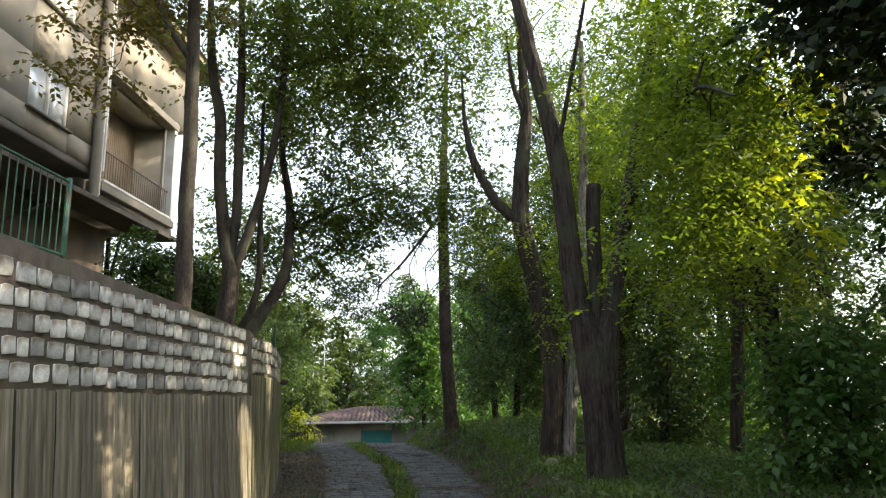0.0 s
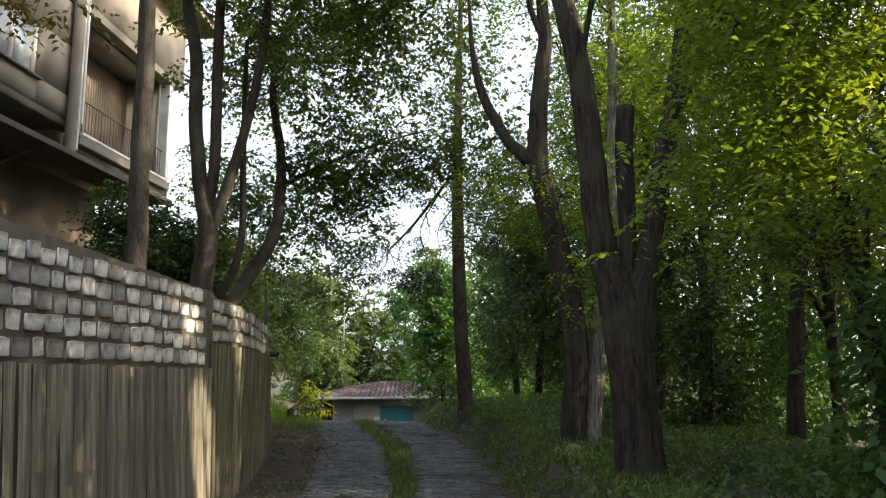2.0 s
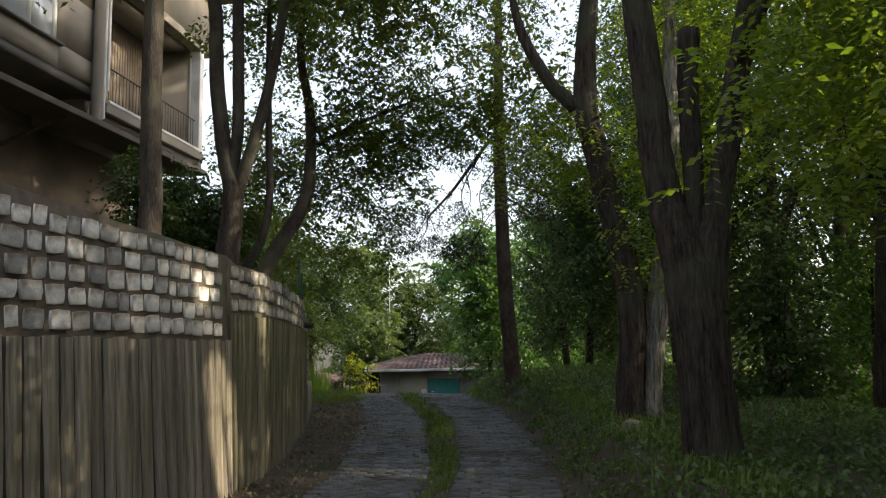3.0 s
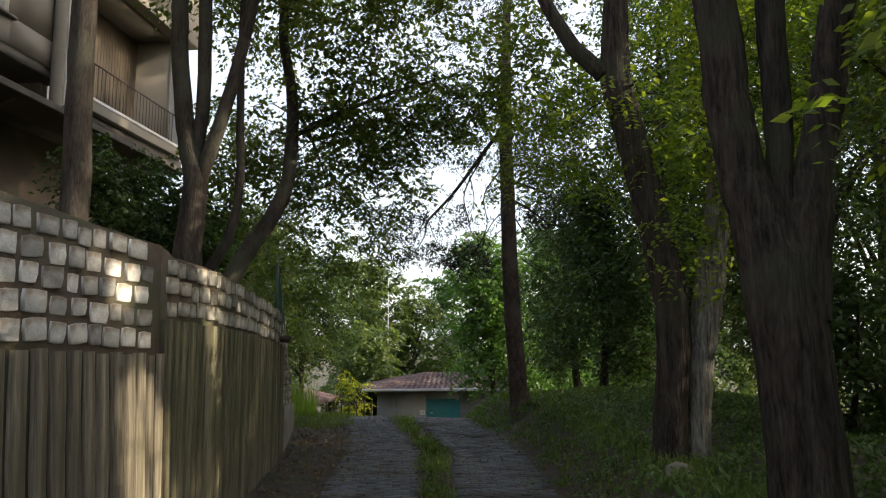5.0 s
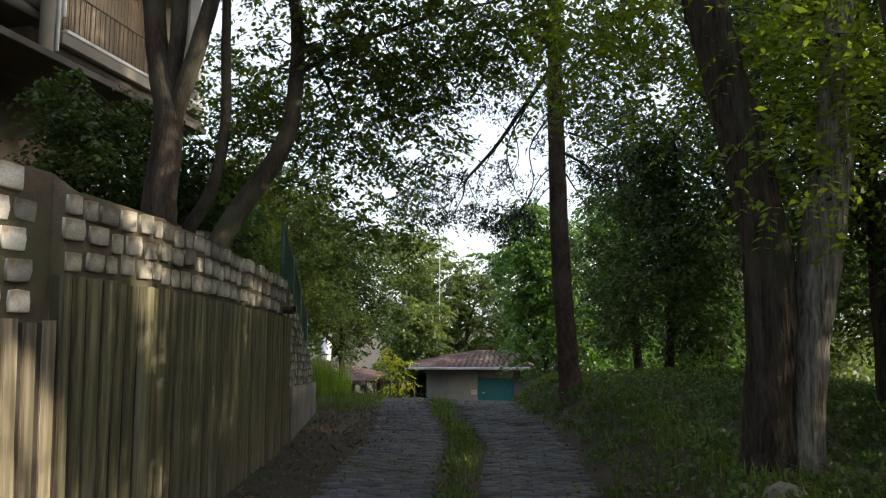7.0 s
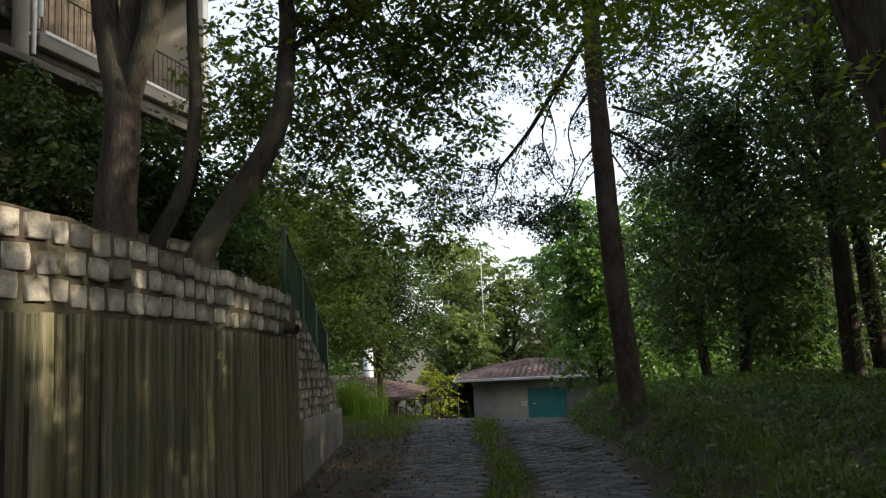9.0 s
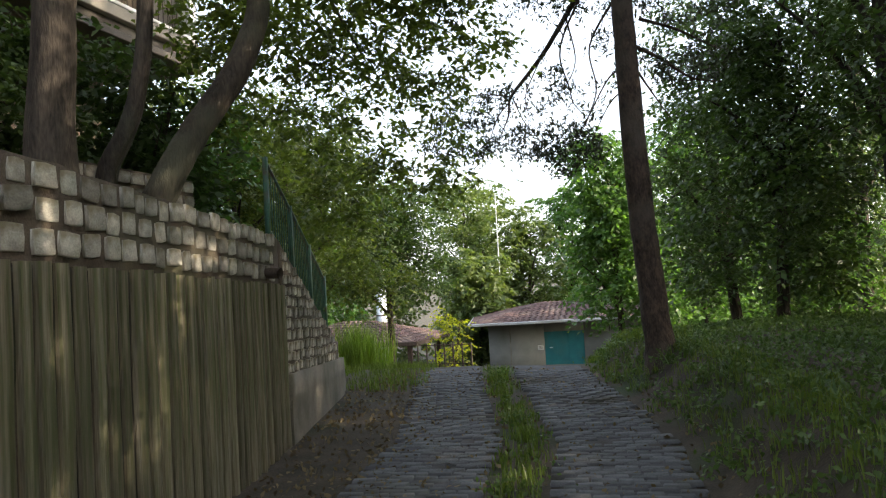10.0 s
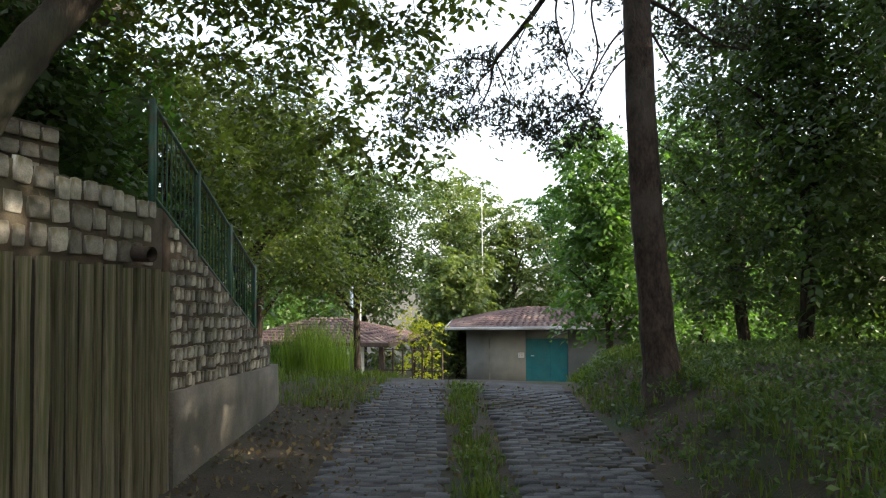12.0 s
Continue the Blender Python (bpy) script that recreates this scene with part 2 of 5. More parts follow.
def tube(geo, pts, radii, sides=6, wobble=0.0, seed=0, cap=False):
    """A tapered tube along points; wobble roughens its girth."""
    pts, radii = np.asarray(pts, float), np.asarray(radii, float)
    d = np.gradient(pts, axis=0)
    d /= np.linalg.norm(d, axis=1)[:, None] + 1e-9
    ref = np.array((1.0, 0, 0)) if abs(d[0][0]) < 0.8 else np.array((0, 1.0, 0))
    a = np.cross(d, ref)
    a /= np.linalg.norm(a, axis=1)[:, None] + 1e-9
    b = np.cross(d, a)
    th = np.arange(sides) * 2 * math.pi / sides
    r = radii[:, None] * np.ones(sides)
    if wobble:
        rng = np.random.default_rng(seed)
        ridge = np.interp(np.arange(sides), np.arange(sides), rng.normal(0, 1, sides))
        drift = rng.normal(0, 0.5, (len(pts), sides))
        for _ in range(6):
            drift = (drift + np.roll(drift, 1, 0) + np.roll(drift, -1, 0)) / 3
        drift *= 2.2
        r = r * (1 + wobble * (ridge[None, :] + drift))
    v = pts[:, None, :] + r[..., None] * (np.cos(th)[None, :, None] * a[:, None, :] + np.sin(th)[None, :, None] * b[:, None, :])
    n = len(pts)
    i, j = np.meshgrid(np.arange(n - 1), np.arange(sides), indexing="ij")
    k = (j + 1) % sides
    f = np.stack([i * sides + j, i * sides + k, (i + 1) * sides + k, (i + 1) * sides + j], -1).reshape(-1, 4)
    geo.add(v.reshape(-1, 3), f)
    if cap:
        for row, flip in ((0, False), (n - 1, True)):
            o = row * sides
            for q in range(0, sides - 2, 2):
                face = (o, o + q + 1, o + q + 2, o + (q + 3) % sides)
                if len(set(face)) == 4:
                    geo.f.append(np.array([face[::-1] if not flip else face]) + geo.n - len(v.reshape(-1, 3)))


def smooth_path(pts, steps=5):
    """Catmull-Rom through rows of x, y, z, radius."""
    p = np.asarray(pts, float)
    p = np.vstack([2 * p[0] - p[1], p, 2 * p[-1] - p[-2]])
    out = []
    for i in range(1, len(p) - 2):
        for t in np.arange(steps) / steps:
            a, b, c, d = p[i - 1], p[i], p[i + 1], p[i + 2]
            out.append(0.5 * (2 * b + (c - a) * t + (2 * a - 5 * b + 4 * c - d) * t * t + (3 * b - a - 3 * c + d) * t ** 3))
    out.append(p[-2])
    out = np.array(out)
    out[:, 3] = np.maximum(out[:, 3], 0.004)
    return out


def leaves(geo, c, length, width, rng, down=0.35, fold=0.18, along=None):
    """One folded leaf at each centre."""
    n = len(c)
    d = rng.normal(0, 1, (n, 3)) if along is None else along + rng.normal(0, 0.25, (n, 3))
    d[:, 2] -= down
    d /= np.linalg.norm(d, axis=1)[:, None]
    up = rng.normal(0, 1, (n, 3)) * 0.7 + (0, 0, 1)
    s = np.cross(d, up)
    s /= np.linalg.norm(s, axis=1)[:, None] + 1e-9
    nn = np.cross(s, d)
    k = rng.uniform(0.7, 1.25, (n, 1))
    L, W = length * k, width * k
    v = np.stack([c - d * L / 2, c + s * W / 2 + nn * W * fold - d * L * 0.08, c + d * L / 2, c - s * W / 2 + nn * W * fold - d * L * 0.08], 1).reshape(-1, 3)
    geo.add(v, np.arange(4 * n).reshape(n, 4))


def fronds(geo, c, rng, length=0.34, pairs=6, leaflet=0.078):
    """Feathered leaves: leaflets in pairs along a hanging rib."""
    n = len(c)
    az = rng.uniform(0, 2 * math.pi, n)
    d = np.stack([np.cos(az), np.sin(az), rng.uniform(-1.3, 0.1, n)], 1)
    d /= np.linalg.norm(d, axis=1)[:, None]
    side = np.cross(d, (0, 0, 1.0))
    side /= np.linalg.norm(side, axis=1)[:, None] + 1e-9
    cs, ds = [], []
    L = length * rng.uniform(0.7, 1.2, (n, 1))
    for k in range(pairs):
        t = (k + 1) / pairs
        p = c + d * L * t + np.array((0, 0, -1.0)) * L * 0.35 * t * t
        for sg in (-1, 1):
            cs.append(p + side * sg * leaflet * 0.55)
            ds.append(side * sg + d * 0.35)
    leaves(geo, np.concatenate(cs), leaflet, leaflet * 0.46, rng, 0.25, 0.12, np.concatenate(ds))


# ---- the lie of the land ----
WALL_Y = (-12.0, 4.6, 7.2, 10.45, 11.4, 12.4, 13.6, 15.0, 16.2, 17.5, 19.6, 22.0, 30.0, 60.0)
WALL_X = (-3.35, -2.92, -2.85, -2.75, -2.74, -2.86, -3.1, -3.39, -3.7, -4.05, -4.65, -5.6, -9.0, -14.0)


def wall_x(y):
    return float(np.interp(y, WALL_Y, WALL_X))


def road_z(y):
    z = np.interp(y, (-20, 0, 6, 11, 19, 21.5, 22.6, 24, 34, 39, 60, 120), (0.7, 0.3, 0.16, 0.05, 0.05, 0.07, 0.06, -0.12, -2.55, -3.0, -3.4, -4))
    return float(z)


def road_right(y):
    return float(np.interp(y, (-20, 4, 9, 11.5, 16, 19, 21.4, 26, 40), (1.2, 1.2, 1.0, 0.8, 0.4, -0.26, -1.0, -1.6, -2.0)))


def strip_x(y):
    return float(np.interp(y, (-20, 4, 11, 12.1, 15.7, 16.4, 20.6, 24), (-0.3, -0.3, -0.57, -0.6, -1.12, -1.15, -2.38, -3.2)))


def ease(t):
    t = min(max(t, 0.0), 1.0)
    return t * t * (3 - 2 * t)


def wall_top(y):
    if y <= 10.45:
        return 2.67 + (9.0 - y) * 0.052
    if y <= 16.2:
        return 2.53 - (y - 10.6) * 0.052
    return max(0.0, 2.24 - (y - 16.2) * 0.42)


def board_top(y):
    return 1.69 + (10.45 - y) * 0.03 if y <= 10.45 else 1.97 - (y - 11) * 0.04


def terrace(y):
    if y <= 16.2:
        return wall_top(y) - 0.1
    return max(wall_top(y) - 0.06, road_z(y) + 0.02) if y < 22 else road_z(y)


def ground_z(x, y):
    w = wall_x(y)
    if x < w - 0.2 and y < 24:
        up = terrace(y)
        rise = 0.36 * ease((w - 0.45 - x) / 1.2) * (1 - ease((y - 12) / 8)) + 0.08 * max(0, w - 2 - x) * (1 - ease((y - 12) / 8))
        return max(up + rise, road_z(y))
    z = road_z(y)
    r = road_right(y)
    if x > r:
        fade = 1 - 0.5 * ease((y - 20) / 8)
        z += fade * (0.58 * ease((x - r) / 0.75) + 0.15 * ease((x - r - 0.8) / 2.0))
        z -= 0.16 * max(0, x - 4.0) if x < 40 else 5.76
    else:
        z += 0.022 * noise.noise((x * 0.9, y * 0.9, 0)) * ease((r - x) / 0.5)
    z += 0.04 * noise.noise((x * 0.6, y * 0.6, 3.0))
    return z


def build_ground():
    ys = sorted({round(v, 2) for v in [*np.arange(-12, 26, 0.25), *np.arange(26, 60, 1.0), 70, 90, 130, 200, 400, 900, -20, -40, -120, -400]})
    off = sorted({round(v, 3) for v in [-900, -300, -120, -60, -40, -30, -20, -14, -10, -7, -5, -4, -3, -2.5, -2, -1.6, -1.2, -0.9, -0.6, -0.4, -0.28, -0.21, -0.19,
                                        0, *np.arange(0.15, 7.0, 0.2), 7.5, 8, 9, 10, 12, 14, 17, 20, 25, 32, 40, 60, 120, 300, 900]})
    v = np.array([(wall_x(y) + u, y, ground_z(wall_x(y) + u, y)) for y in ys for u in off])
    n, m = len(ys), len(off)
    i, j = np.meshgrid(np.arange(n - 1), np.arange(m - 1), indexing="ij")
    f = np.stack([i * m + j, i * m + j + 1, (i + 1) * m + j + 1, (i + 1) * m + j], -1).reshape(-1, 4)
    g = Geo()
    g.add(v, f)
    tagged(part("ground", g, M["soil"], smooth=True), "dark bare earth with moss and thin weeds", "ground", kind="structure")


build_ground()


def build_road():
    """Two wheel tracks of gravelled old paving, 2 cm over the earth."""
    for name, side in (("road", -1), ("road", 1)):
        g = Geo()
        ys = np.arange(-12, 22.6, 0.25)
        rows = []
        for y in ys:
            s, r = strip_x(y), road_right(y)
            half = 0.13 + 0.1 * ease((y - 11) / 5)
            if side > 0:
                a, b = s + half, r - 0.05
            else:
                a, b = max(s - half - 1.25, wall_x(y) + 0.35), s - half
            rough = 0.07 * noise.noise((0, y * 1.7, side * 5.0))
            xs = np.linspace(a + rough, b + 0.06 * noise.noise((4, y * 1.9, side * 3.0)), 9)
            for k, x in enumerate(xs):
                rows.append((x, y, ground_z(x, y) + (0.018 if 0 < k < 8 else -0.03)))
        n = len(ys)
        i, j = np.meshgrid(np.arange(n - 1), np.arange(8), indexing="ij")
        g.add(rows, np.stack([i * 9 + j, i * 9 + j + 1, (i + 1) * 9 + j + 1, (i + 1) * 9 + j], -1).reshape(-1, 4))
        tagged(part(name, g, M["asphalt"], smooth=True), "worn grey wheel track strewn with grit and leaves", "road", kind="structure")


build_road()

# ---- retaining wall ----
def batter(y, z):
    """How far the face stands out towards the road at height z."""
    k = 0.065 * (1 - ease((y - 9.4) / 2.0))
    return (1.9 - z) * k


def face_frame(y):
    """The wall's direction and its outward normal at y."""
    d = Vector((wall_x(y + 0.2) - wall_x(y - 0.2), 0.4, 0)).normalized()
    return d, Vector((d.y, -d.x, 0))


def wall_body(name, y0, y1, bottom, top, mat, thick, label, step=0.2, proud=0.0):
    g = Geo()
    ys = np.arange(y0, y1 + 0.001, (y1 - y0) / max(2, round((y1 - y0) / step)))
    zs = 5
    rows = []
    for y in ys:
        d, nrm = face_frame(min(max(y, y0 + 0.21), y1 - 0.21))
        lo, hi = bottom(y), top(y)
        for k in range(zs):
            z = lo + (hi - lo) * k / (zs - 1)
            r = proud + batter(y, z) + 0.012 * noise.noise((y * 3, z * 3, 1))
            rows.append((wall_x(y) + nrm.x * r, y + nrm.y * r, z + (0.02 * noise.noise((y * 4, 0, 7)) if k == zs - 1 else 0)))
        for z in (hi + 0.015, lo):
            rows.append((wall_x(y) - nrm.x * thick, y - nrm.y * thick, z))
    m = zs + 2
    n = len(ys)
    i, j = np.meshgrid(np.arange(n - 1), np.arange(m), indexing="ij")
    k = (j + 1) % m
    g.add(rows, np.stack([i * m + j, (i + 1) * m + j, (i + 1) * m + k, i * m + k], -1).reshape(-1, 4))
    for o, flip in ((0, 1), ((n - 1) * m, -1)):
        for q in range(0, zs - 1):
            quad = [o + q, o + q + 1, o + m - 2 if q == zs - 2 else o + m - 1, o + m - 1]
            if len(set(quad)) == 4:
                g.f.append(np.array([quad[::flip]]))
            else:
                mid = (np.array(rows[o + m - 1]) * 1.0)
                g.add([rows[quad[0]], rows[quad[1]], mid, mid + (0, 0, 1e-4)], [[0, 1, 2, 3][::flip]])
    return tagged(part(name, g, mat), label, "wall", kind="structure")


def stone_meshes(count=10):
    """Unit blocks with chipped corners, face outward along +y."""
    rng = np.random.default_rng(5)
    out = []
    for c in range(count):
        base = np.array([(-.5, -.5), (0, -.5), (.5, -.5), (.5, 0), (.5, .5), (0, .5), (-.5, .5), (-.5, 0)])
        ring = base * (1 - rng.uniform(0.0, 0.08, (8, 1)))
        ring[::2] *= 1 - rng.uniform(0.02, 0.1, (4, 1))
        inner = ring * rng.uniform(0.88, 0.93) + rng.normal(0, 0.01, (8, 2))
        v = [(p[0], 0, p[1]) for p in ring] + [(p[0], 0.72 + rng.uniform(-.08, .08), p[1]) for p in ring * 0.97] + [(p[0], 1 + rng.uniform(-.15, .1), p[1]) for p in inner]
        g = Geo()
        f = []
        for r in (0, 8):
            f += [(r + i, r + (i + 1) % 8, r + 8 + (i + 1) % 8, r + 8 + i) for i in range(8)]
        f += [(16, 17, 18, 23), (23, 18, 19, 22), (22, 19, 20, 21)]
        g.add(v, f)
        out.append(g.mesh("stone", M["stone"]))
    return out


def board_meshes(count=8):
    """Unit boards, rounded across, with slight waves along their length."""
    rng = np.random.default_rng(8)
    out = []
    for c in range(count):
        prof = np.array([(-.5, -.3), (-.48, .65), (-.38, .93), (.0, 1.0), (.38, .93), (.48, .65), (.5, -.3)])
        v = []
        lev = np.linspace(0, 1, 6)
        for k, z in enumerate(lev):
            sway, swell = rng.normal(0, 0.05), 1 + rng.normal(0, 0.05)
            for p in prof:
                v.append((p[0] * swell + sway, p[1] * (1 + rng.normal(0, 0.05)), z))
        g = Geo()
        m = len(prof)
        f = [(k * m + i, k * m + i + 1, (k + 1) * m + i + 1, (k + 1) * m + i) for k in range(5) for i in range(m - 1)]
        o = 5 * m
        f += [(o, o + 1, o + 5, o + 6), (o + 1, o + 2, o + 4, o + 5), (o + 2, o + 3, o + 4, o + 4 - 1)][:2]
        g.add(v, f)
        out.append(g.mesh("board", M["board"]))
    return out


def recoat(meshes, mat):
    out = [me.copy() for me in meshes]
    for me in out:
        me.materials.clear()
        me.materials.append(mat)
    return out


STONES, BOARDS = stone_meshes(), board_meshes()
MOSSY_STONES, MOSSY_BOARDS = recoat(STONES, M["stone_moss"]), recoat(BOARDS, M["board_moss"])


def piece(name, me, parent, x_dir, out_dir, at, size):
    ob = new(name, me)
    ob.parent = parent
    m = Matrix((-x_dir, out_dir, Vector((0, 0, 1)))).transposed().to_4x4()
    ob.matrix_world = Matrix.Translation(at) @ m @ Matrix.Diagonal((*size, 1))
    return ob


def lay_stones(parent, y0, y1, low, high, rng, row=0.18, size=0.215, kit=STONES):
    """Courses of blocks from low(y) to high(y), following the lower edge."""
    rows = int(max(high(y) - low(y) for y in np.arange(y0, y1, 0.2)) / row) + 1
    for k in range(rows):
        y = y0 + rng.uniform(0, 0.1)
        while y < y1 - 0.05:
            w = size * rng.uniform(0.72, 1.3)
            d, nrm = face_frame(min(max(y, y0 + 0.21), y1 - 0.21))
            mid = y + w / 2 * d.y
            z = low(mid) + (k + 0.5) * row
            if z + row * 0.42 < high(mid) and mid + w / 2 * d.y < y1:
                h = row * rng.uniform(0.76, 0.93)
                at = Vector((wall_x(mid), mid, z + rng.normal(0, 0.01))) + nrm * (batter(mid, z) - 0.006)
                ob = piece("stone", kit[rng.integers(len(kit))], parent, d, nrm, at, ((w - 0.025) * rng.uniform(0.86, 1.0), rng.uniform(0.016, 0.042), h))
                ob.matrix_world = Matrix.Translation(at) @ Matrix.Rotation(rng.normal(0, 0.05), 4, nrm) @ Matrix.Translation(-at) @ ob.matrix_world
            y += w * d.y


def lay_boards(parent, y0, y1, top, rng, kit=BOARDS, wide=(0.15, 0.2), gap=(0.045, 0.065)):
    y, k = y0, 0
    while y < y1 - 0.03:
        w = rng.uniform(*wide)
        d, nrm = face_frame(min(max(y, y0 + 0.21), y1 - 0.21))
        mid = y + w / 2 * d.y
        lo = ground_z(wall_x(mid) + 0.15, mid) - 0.05
        hi = top(mid) - 0.01 + rng.uniform(-0.012, 0.012)
        lean = -(batter(mid, hi) - batter(mid, lo)) / (hi - lo)
        out = rng.choice((0.042, 0.05, 0.06))
        at = Vector((wall_x(mid), mid, lo)) + nrm * (batter(mid, lo) - 0.004)
        ob = piece("board", kit[rng.integers(len(kit))], parent, d, nrm, at, (w - rng.uniform(*gap), out + rng.uniform(-.004, .004), hi - lo))
        ob.matrix_world = Matrix.Translation(at) @ Matrix.Rotation(-math.atan(lean), 4, d) @ Matrix.Translation(-at) @ ob.matrix_world
        y += w * d.y
        k += 1


LOW = lambda y: road_z(y) - 0.3
wall_a = wall_body("wall_near", -12, 10.45, LOW, wall_top, M["mortar"], 0.42, "retaining wall of weathered boards below and pale rough stone courses above")
wall_b = wall_body("wall_middle", 10.45, 16.2, LOW, wall_top, M["mortar"], 0.42, "retaining wall of tall mossy boards under three courses of stone")
wall_c = wall_body("wall_end", 16.2, 19.7, LOW, lambda y: max(0.85, wall_top(y)), M["mortar"], 0.42, "stone block wall stepping down beside the road end")
plinth = wall_body("wall_plinth", 16.28, 20.0, LOW, lambda y: 0.8 - (y - 16.2) * 0.06, M["concrete"], 0.3, "smooth stained concrete plinth under the stone wall", proud=0.07)
# added dark sheets: they paint the shade seen between the boards
wall_body("wall_backing_near", 3.2, 10.44, LOW, lambda y: board_top(y) - 0.02, M["damp"], 0.1, "dark sheet standing in for shade between the weathered boards", proud=0.005)
wall_body("wall_backing_middle", 10.46, 16.19, LOW, lambda y: board_top(y) - 0.02, M["damp"], 0.1, "dark sheet standing in for shade between the mossy boards", proud=0.005)

# ---- house on the terrace ----
def build_house():
    X = -7.9
    house = thing("house", (X, 15, 2.6), "beige plastered house with an overhanging upper floor and balcony", "house")
    put = lambda ob: attach(ob, house)
    hz = 11.1
    wins = [(13.2, 14.7, 7.05, 8.1), (13.2, 14.7, 9.35, 10.35)]
    # outer wall with two openings, 0.3 thick
    ycut = [2.0, 13.2, 14.7, 16.1]
    zcut = [6.58, 7.05, 8.1, 9.35, 10.35, hz]
    cells = [(X - 0.3, X, a, b, c, d) for a, b in zip(ycut, ycut[1:]) for c, d in zip(zcut, zcut[1:])
             if not any(w[0] <= a and b <= w[1] and w[2] <= c and d <= w[3] for w in wins)]
    cells += [(X - 0.3, X, 16.1, 21.3, 9.25, hz), (X - 1.3, X - 0.302, 15.9, 16.1, 6.15, 9.2), (X - 12, X - 0.3, 20.3, 20.6, 6.15, 9.25),
              (X - 12, X - 0.302, 21.0, 21.3, 9.25, hz), (X - 12, X - 0.3, 2, 2.3, 6.15, hz)]
    for q in cells:
        g = Geo()
        box(g, *q)
        put(part("wall", g, M["plaster"], None, "beige plaster, sunlit in patches"))
    for q in ((X - 1.3, X - 0.302, 16.102, 20.298, 9.06, 9.2), (X - 12, X - 0.302, 20.602, 20.998, 9.25, 9.4)):
        g = Geo()
        box(g, *q)
        put(part("soffit", g, M["plaster"], None, "plastered underside of the upper floor"))
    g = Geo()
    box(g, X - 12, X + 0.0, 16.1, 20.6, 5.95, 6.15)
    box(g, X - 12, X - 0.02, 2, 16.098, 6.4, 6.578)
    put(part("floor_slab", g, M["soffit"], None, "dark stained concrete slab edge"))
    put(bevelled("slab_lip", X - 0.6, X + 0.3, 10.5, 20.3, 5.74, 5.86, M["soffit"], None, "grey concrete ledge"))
    # recessed lower wall, its colour darkened for shade below the overhang
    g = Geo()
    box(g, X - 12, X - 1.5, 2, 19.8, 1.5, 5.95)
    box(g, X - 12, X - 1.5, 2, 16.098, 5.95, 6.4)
    put(part("lower_wall", g, M["plaster_shaded"], None, "brown plaster, colour darkened for the deep shade under the overhang"))
    # balcony: ribbed back wall, posts, edge, door and balustrade
    g = Geo()
    box(g, X - 1.18, X - 1.1, 16.1, 20.3, 6.15, 9.05)
    panel = put(part("balcony_panel", g, M["panel"], None, "shaded tan ribbed balcony panel"))
    g = Geo()
    box(g, X - 1.101, X - 1.094, 0, 0.03, 6.15, 9.05)
    me = g.mesh("rib", M["panel"])
    for y in np.arange(16.2, 20.25, 0.11):
        part("rib", me, M["panel"], panel).location = (0, y, 0)
    put(bevelled("balcony_sill", X - 0.25, X + 0.12, 16.1, 20.45, 6.16, 6.36, M["plaster"], None, "pale chipped balcony edge"))
    put(bevelled("edge_rail", X + 0.02, X + 0.12, 16.2, 20.3, 6.37, 6.44, M["white"], None, "white painted edge rail"))
    put(bevelled("corner_post", X - 0.2, X + 0.06, 20.3, 20.5, 6.15, 9.3, M["white"], None, "pale corner post"))
    put(bevelled("balcony_beam", X - 0.2, X + 0.1, 16.1, 20.5, 9.05, 9.25, M["plaster"], None, "plastered beam"))
    # balcony door and iron balustrade
    d = thing("balcony_door", (X, 16.35, 6.16), "", "")
    d.parent = house
    d.location = Vector((X, 16.35, 6.16)) - house.location
    f = Geo()
    for a, b, c, e in ((0, 0.08, 0, 2.2), (0.72, 0.8, 0, 2.2), (0.08, 0.72, 2.12, 2.2), (0.08, 0.72, 0, 0.1), (0.08, 0.72, 0.85, 0.93), (0.08, 0.72, 1.7, 1.76)):
        box(f, -1.085, -1.03, a, b, c, e)
    part("frame", f, M["white"], d, "white door frame")
    for c, e in ((0.1, 0.85), (0.93, 1.7), (1.76, 2.12)):
        p = Geo()
        box(p, -1.07, -1.06, 0.08, 0.72, c, e)
        part("pane", p, M["glass"], d)
    g = Geo()
    for z in (6.5, 7.2):
        tube(g, [(X - 0.06, 16.2, z), (X - 0.06, 20.3, z)], [0.018, 0.018], 6)
    rail = put(part("balustrade", g, M["iron"], None, "thin iron balcony balustrade"))
    g = Geo()
    tube(g, [(X - 0.06, 0, 6.5), (X - 0.06, 0, 7.2)], [0.008, 0.008], 5)
    me = g.mesh("bar", M["iron"])
    for y in np.arange(16.3, 20.25, 0.13):
        part("bar", me, M["iron"], rail).location = (0, y, 0)
    for y0, y1, z0, z1 in wins:
        w = thing("window", (X, y0, z0), "", "")
        w.parent = house
        w.location = Vector((X, y0, z0)) - house.location
        f = Geo()
        t = 0.06
        box(f, -0.16, -0.05, 0, y1 - y0, 0, t), box(f, -0.16, -0.05, 0, y1 - y0, z1 - z0 - t, z1 - z0)
        for c in (0, (y1 - y0) * 0.52 - t / 2, y1 - y0 - t):
            box(f, -0.16, -0.05, c, c + t, t, z1 - z0 - t)
        part("frame", f, M["white"], w, "white window frame")
        s = Geo()
        box(s, -0.1, 0.08, -0.06, y1 - y0 + 0.06, -0.05, -0.003)
        part("sill", s, M["soffit"], w)
        for c0, c1 in ((t, (y1 - y0) * 0.52 - t / 2), ((y1 - y0) * 0.52 + t / 2, y1 - y0 - t)):
            p = Geo()
            box(p, -0.115, -0.105, c0, c1, t, z1 - z0 - t)
            part("pane", p, M["glass"], w)
        c = Geo()
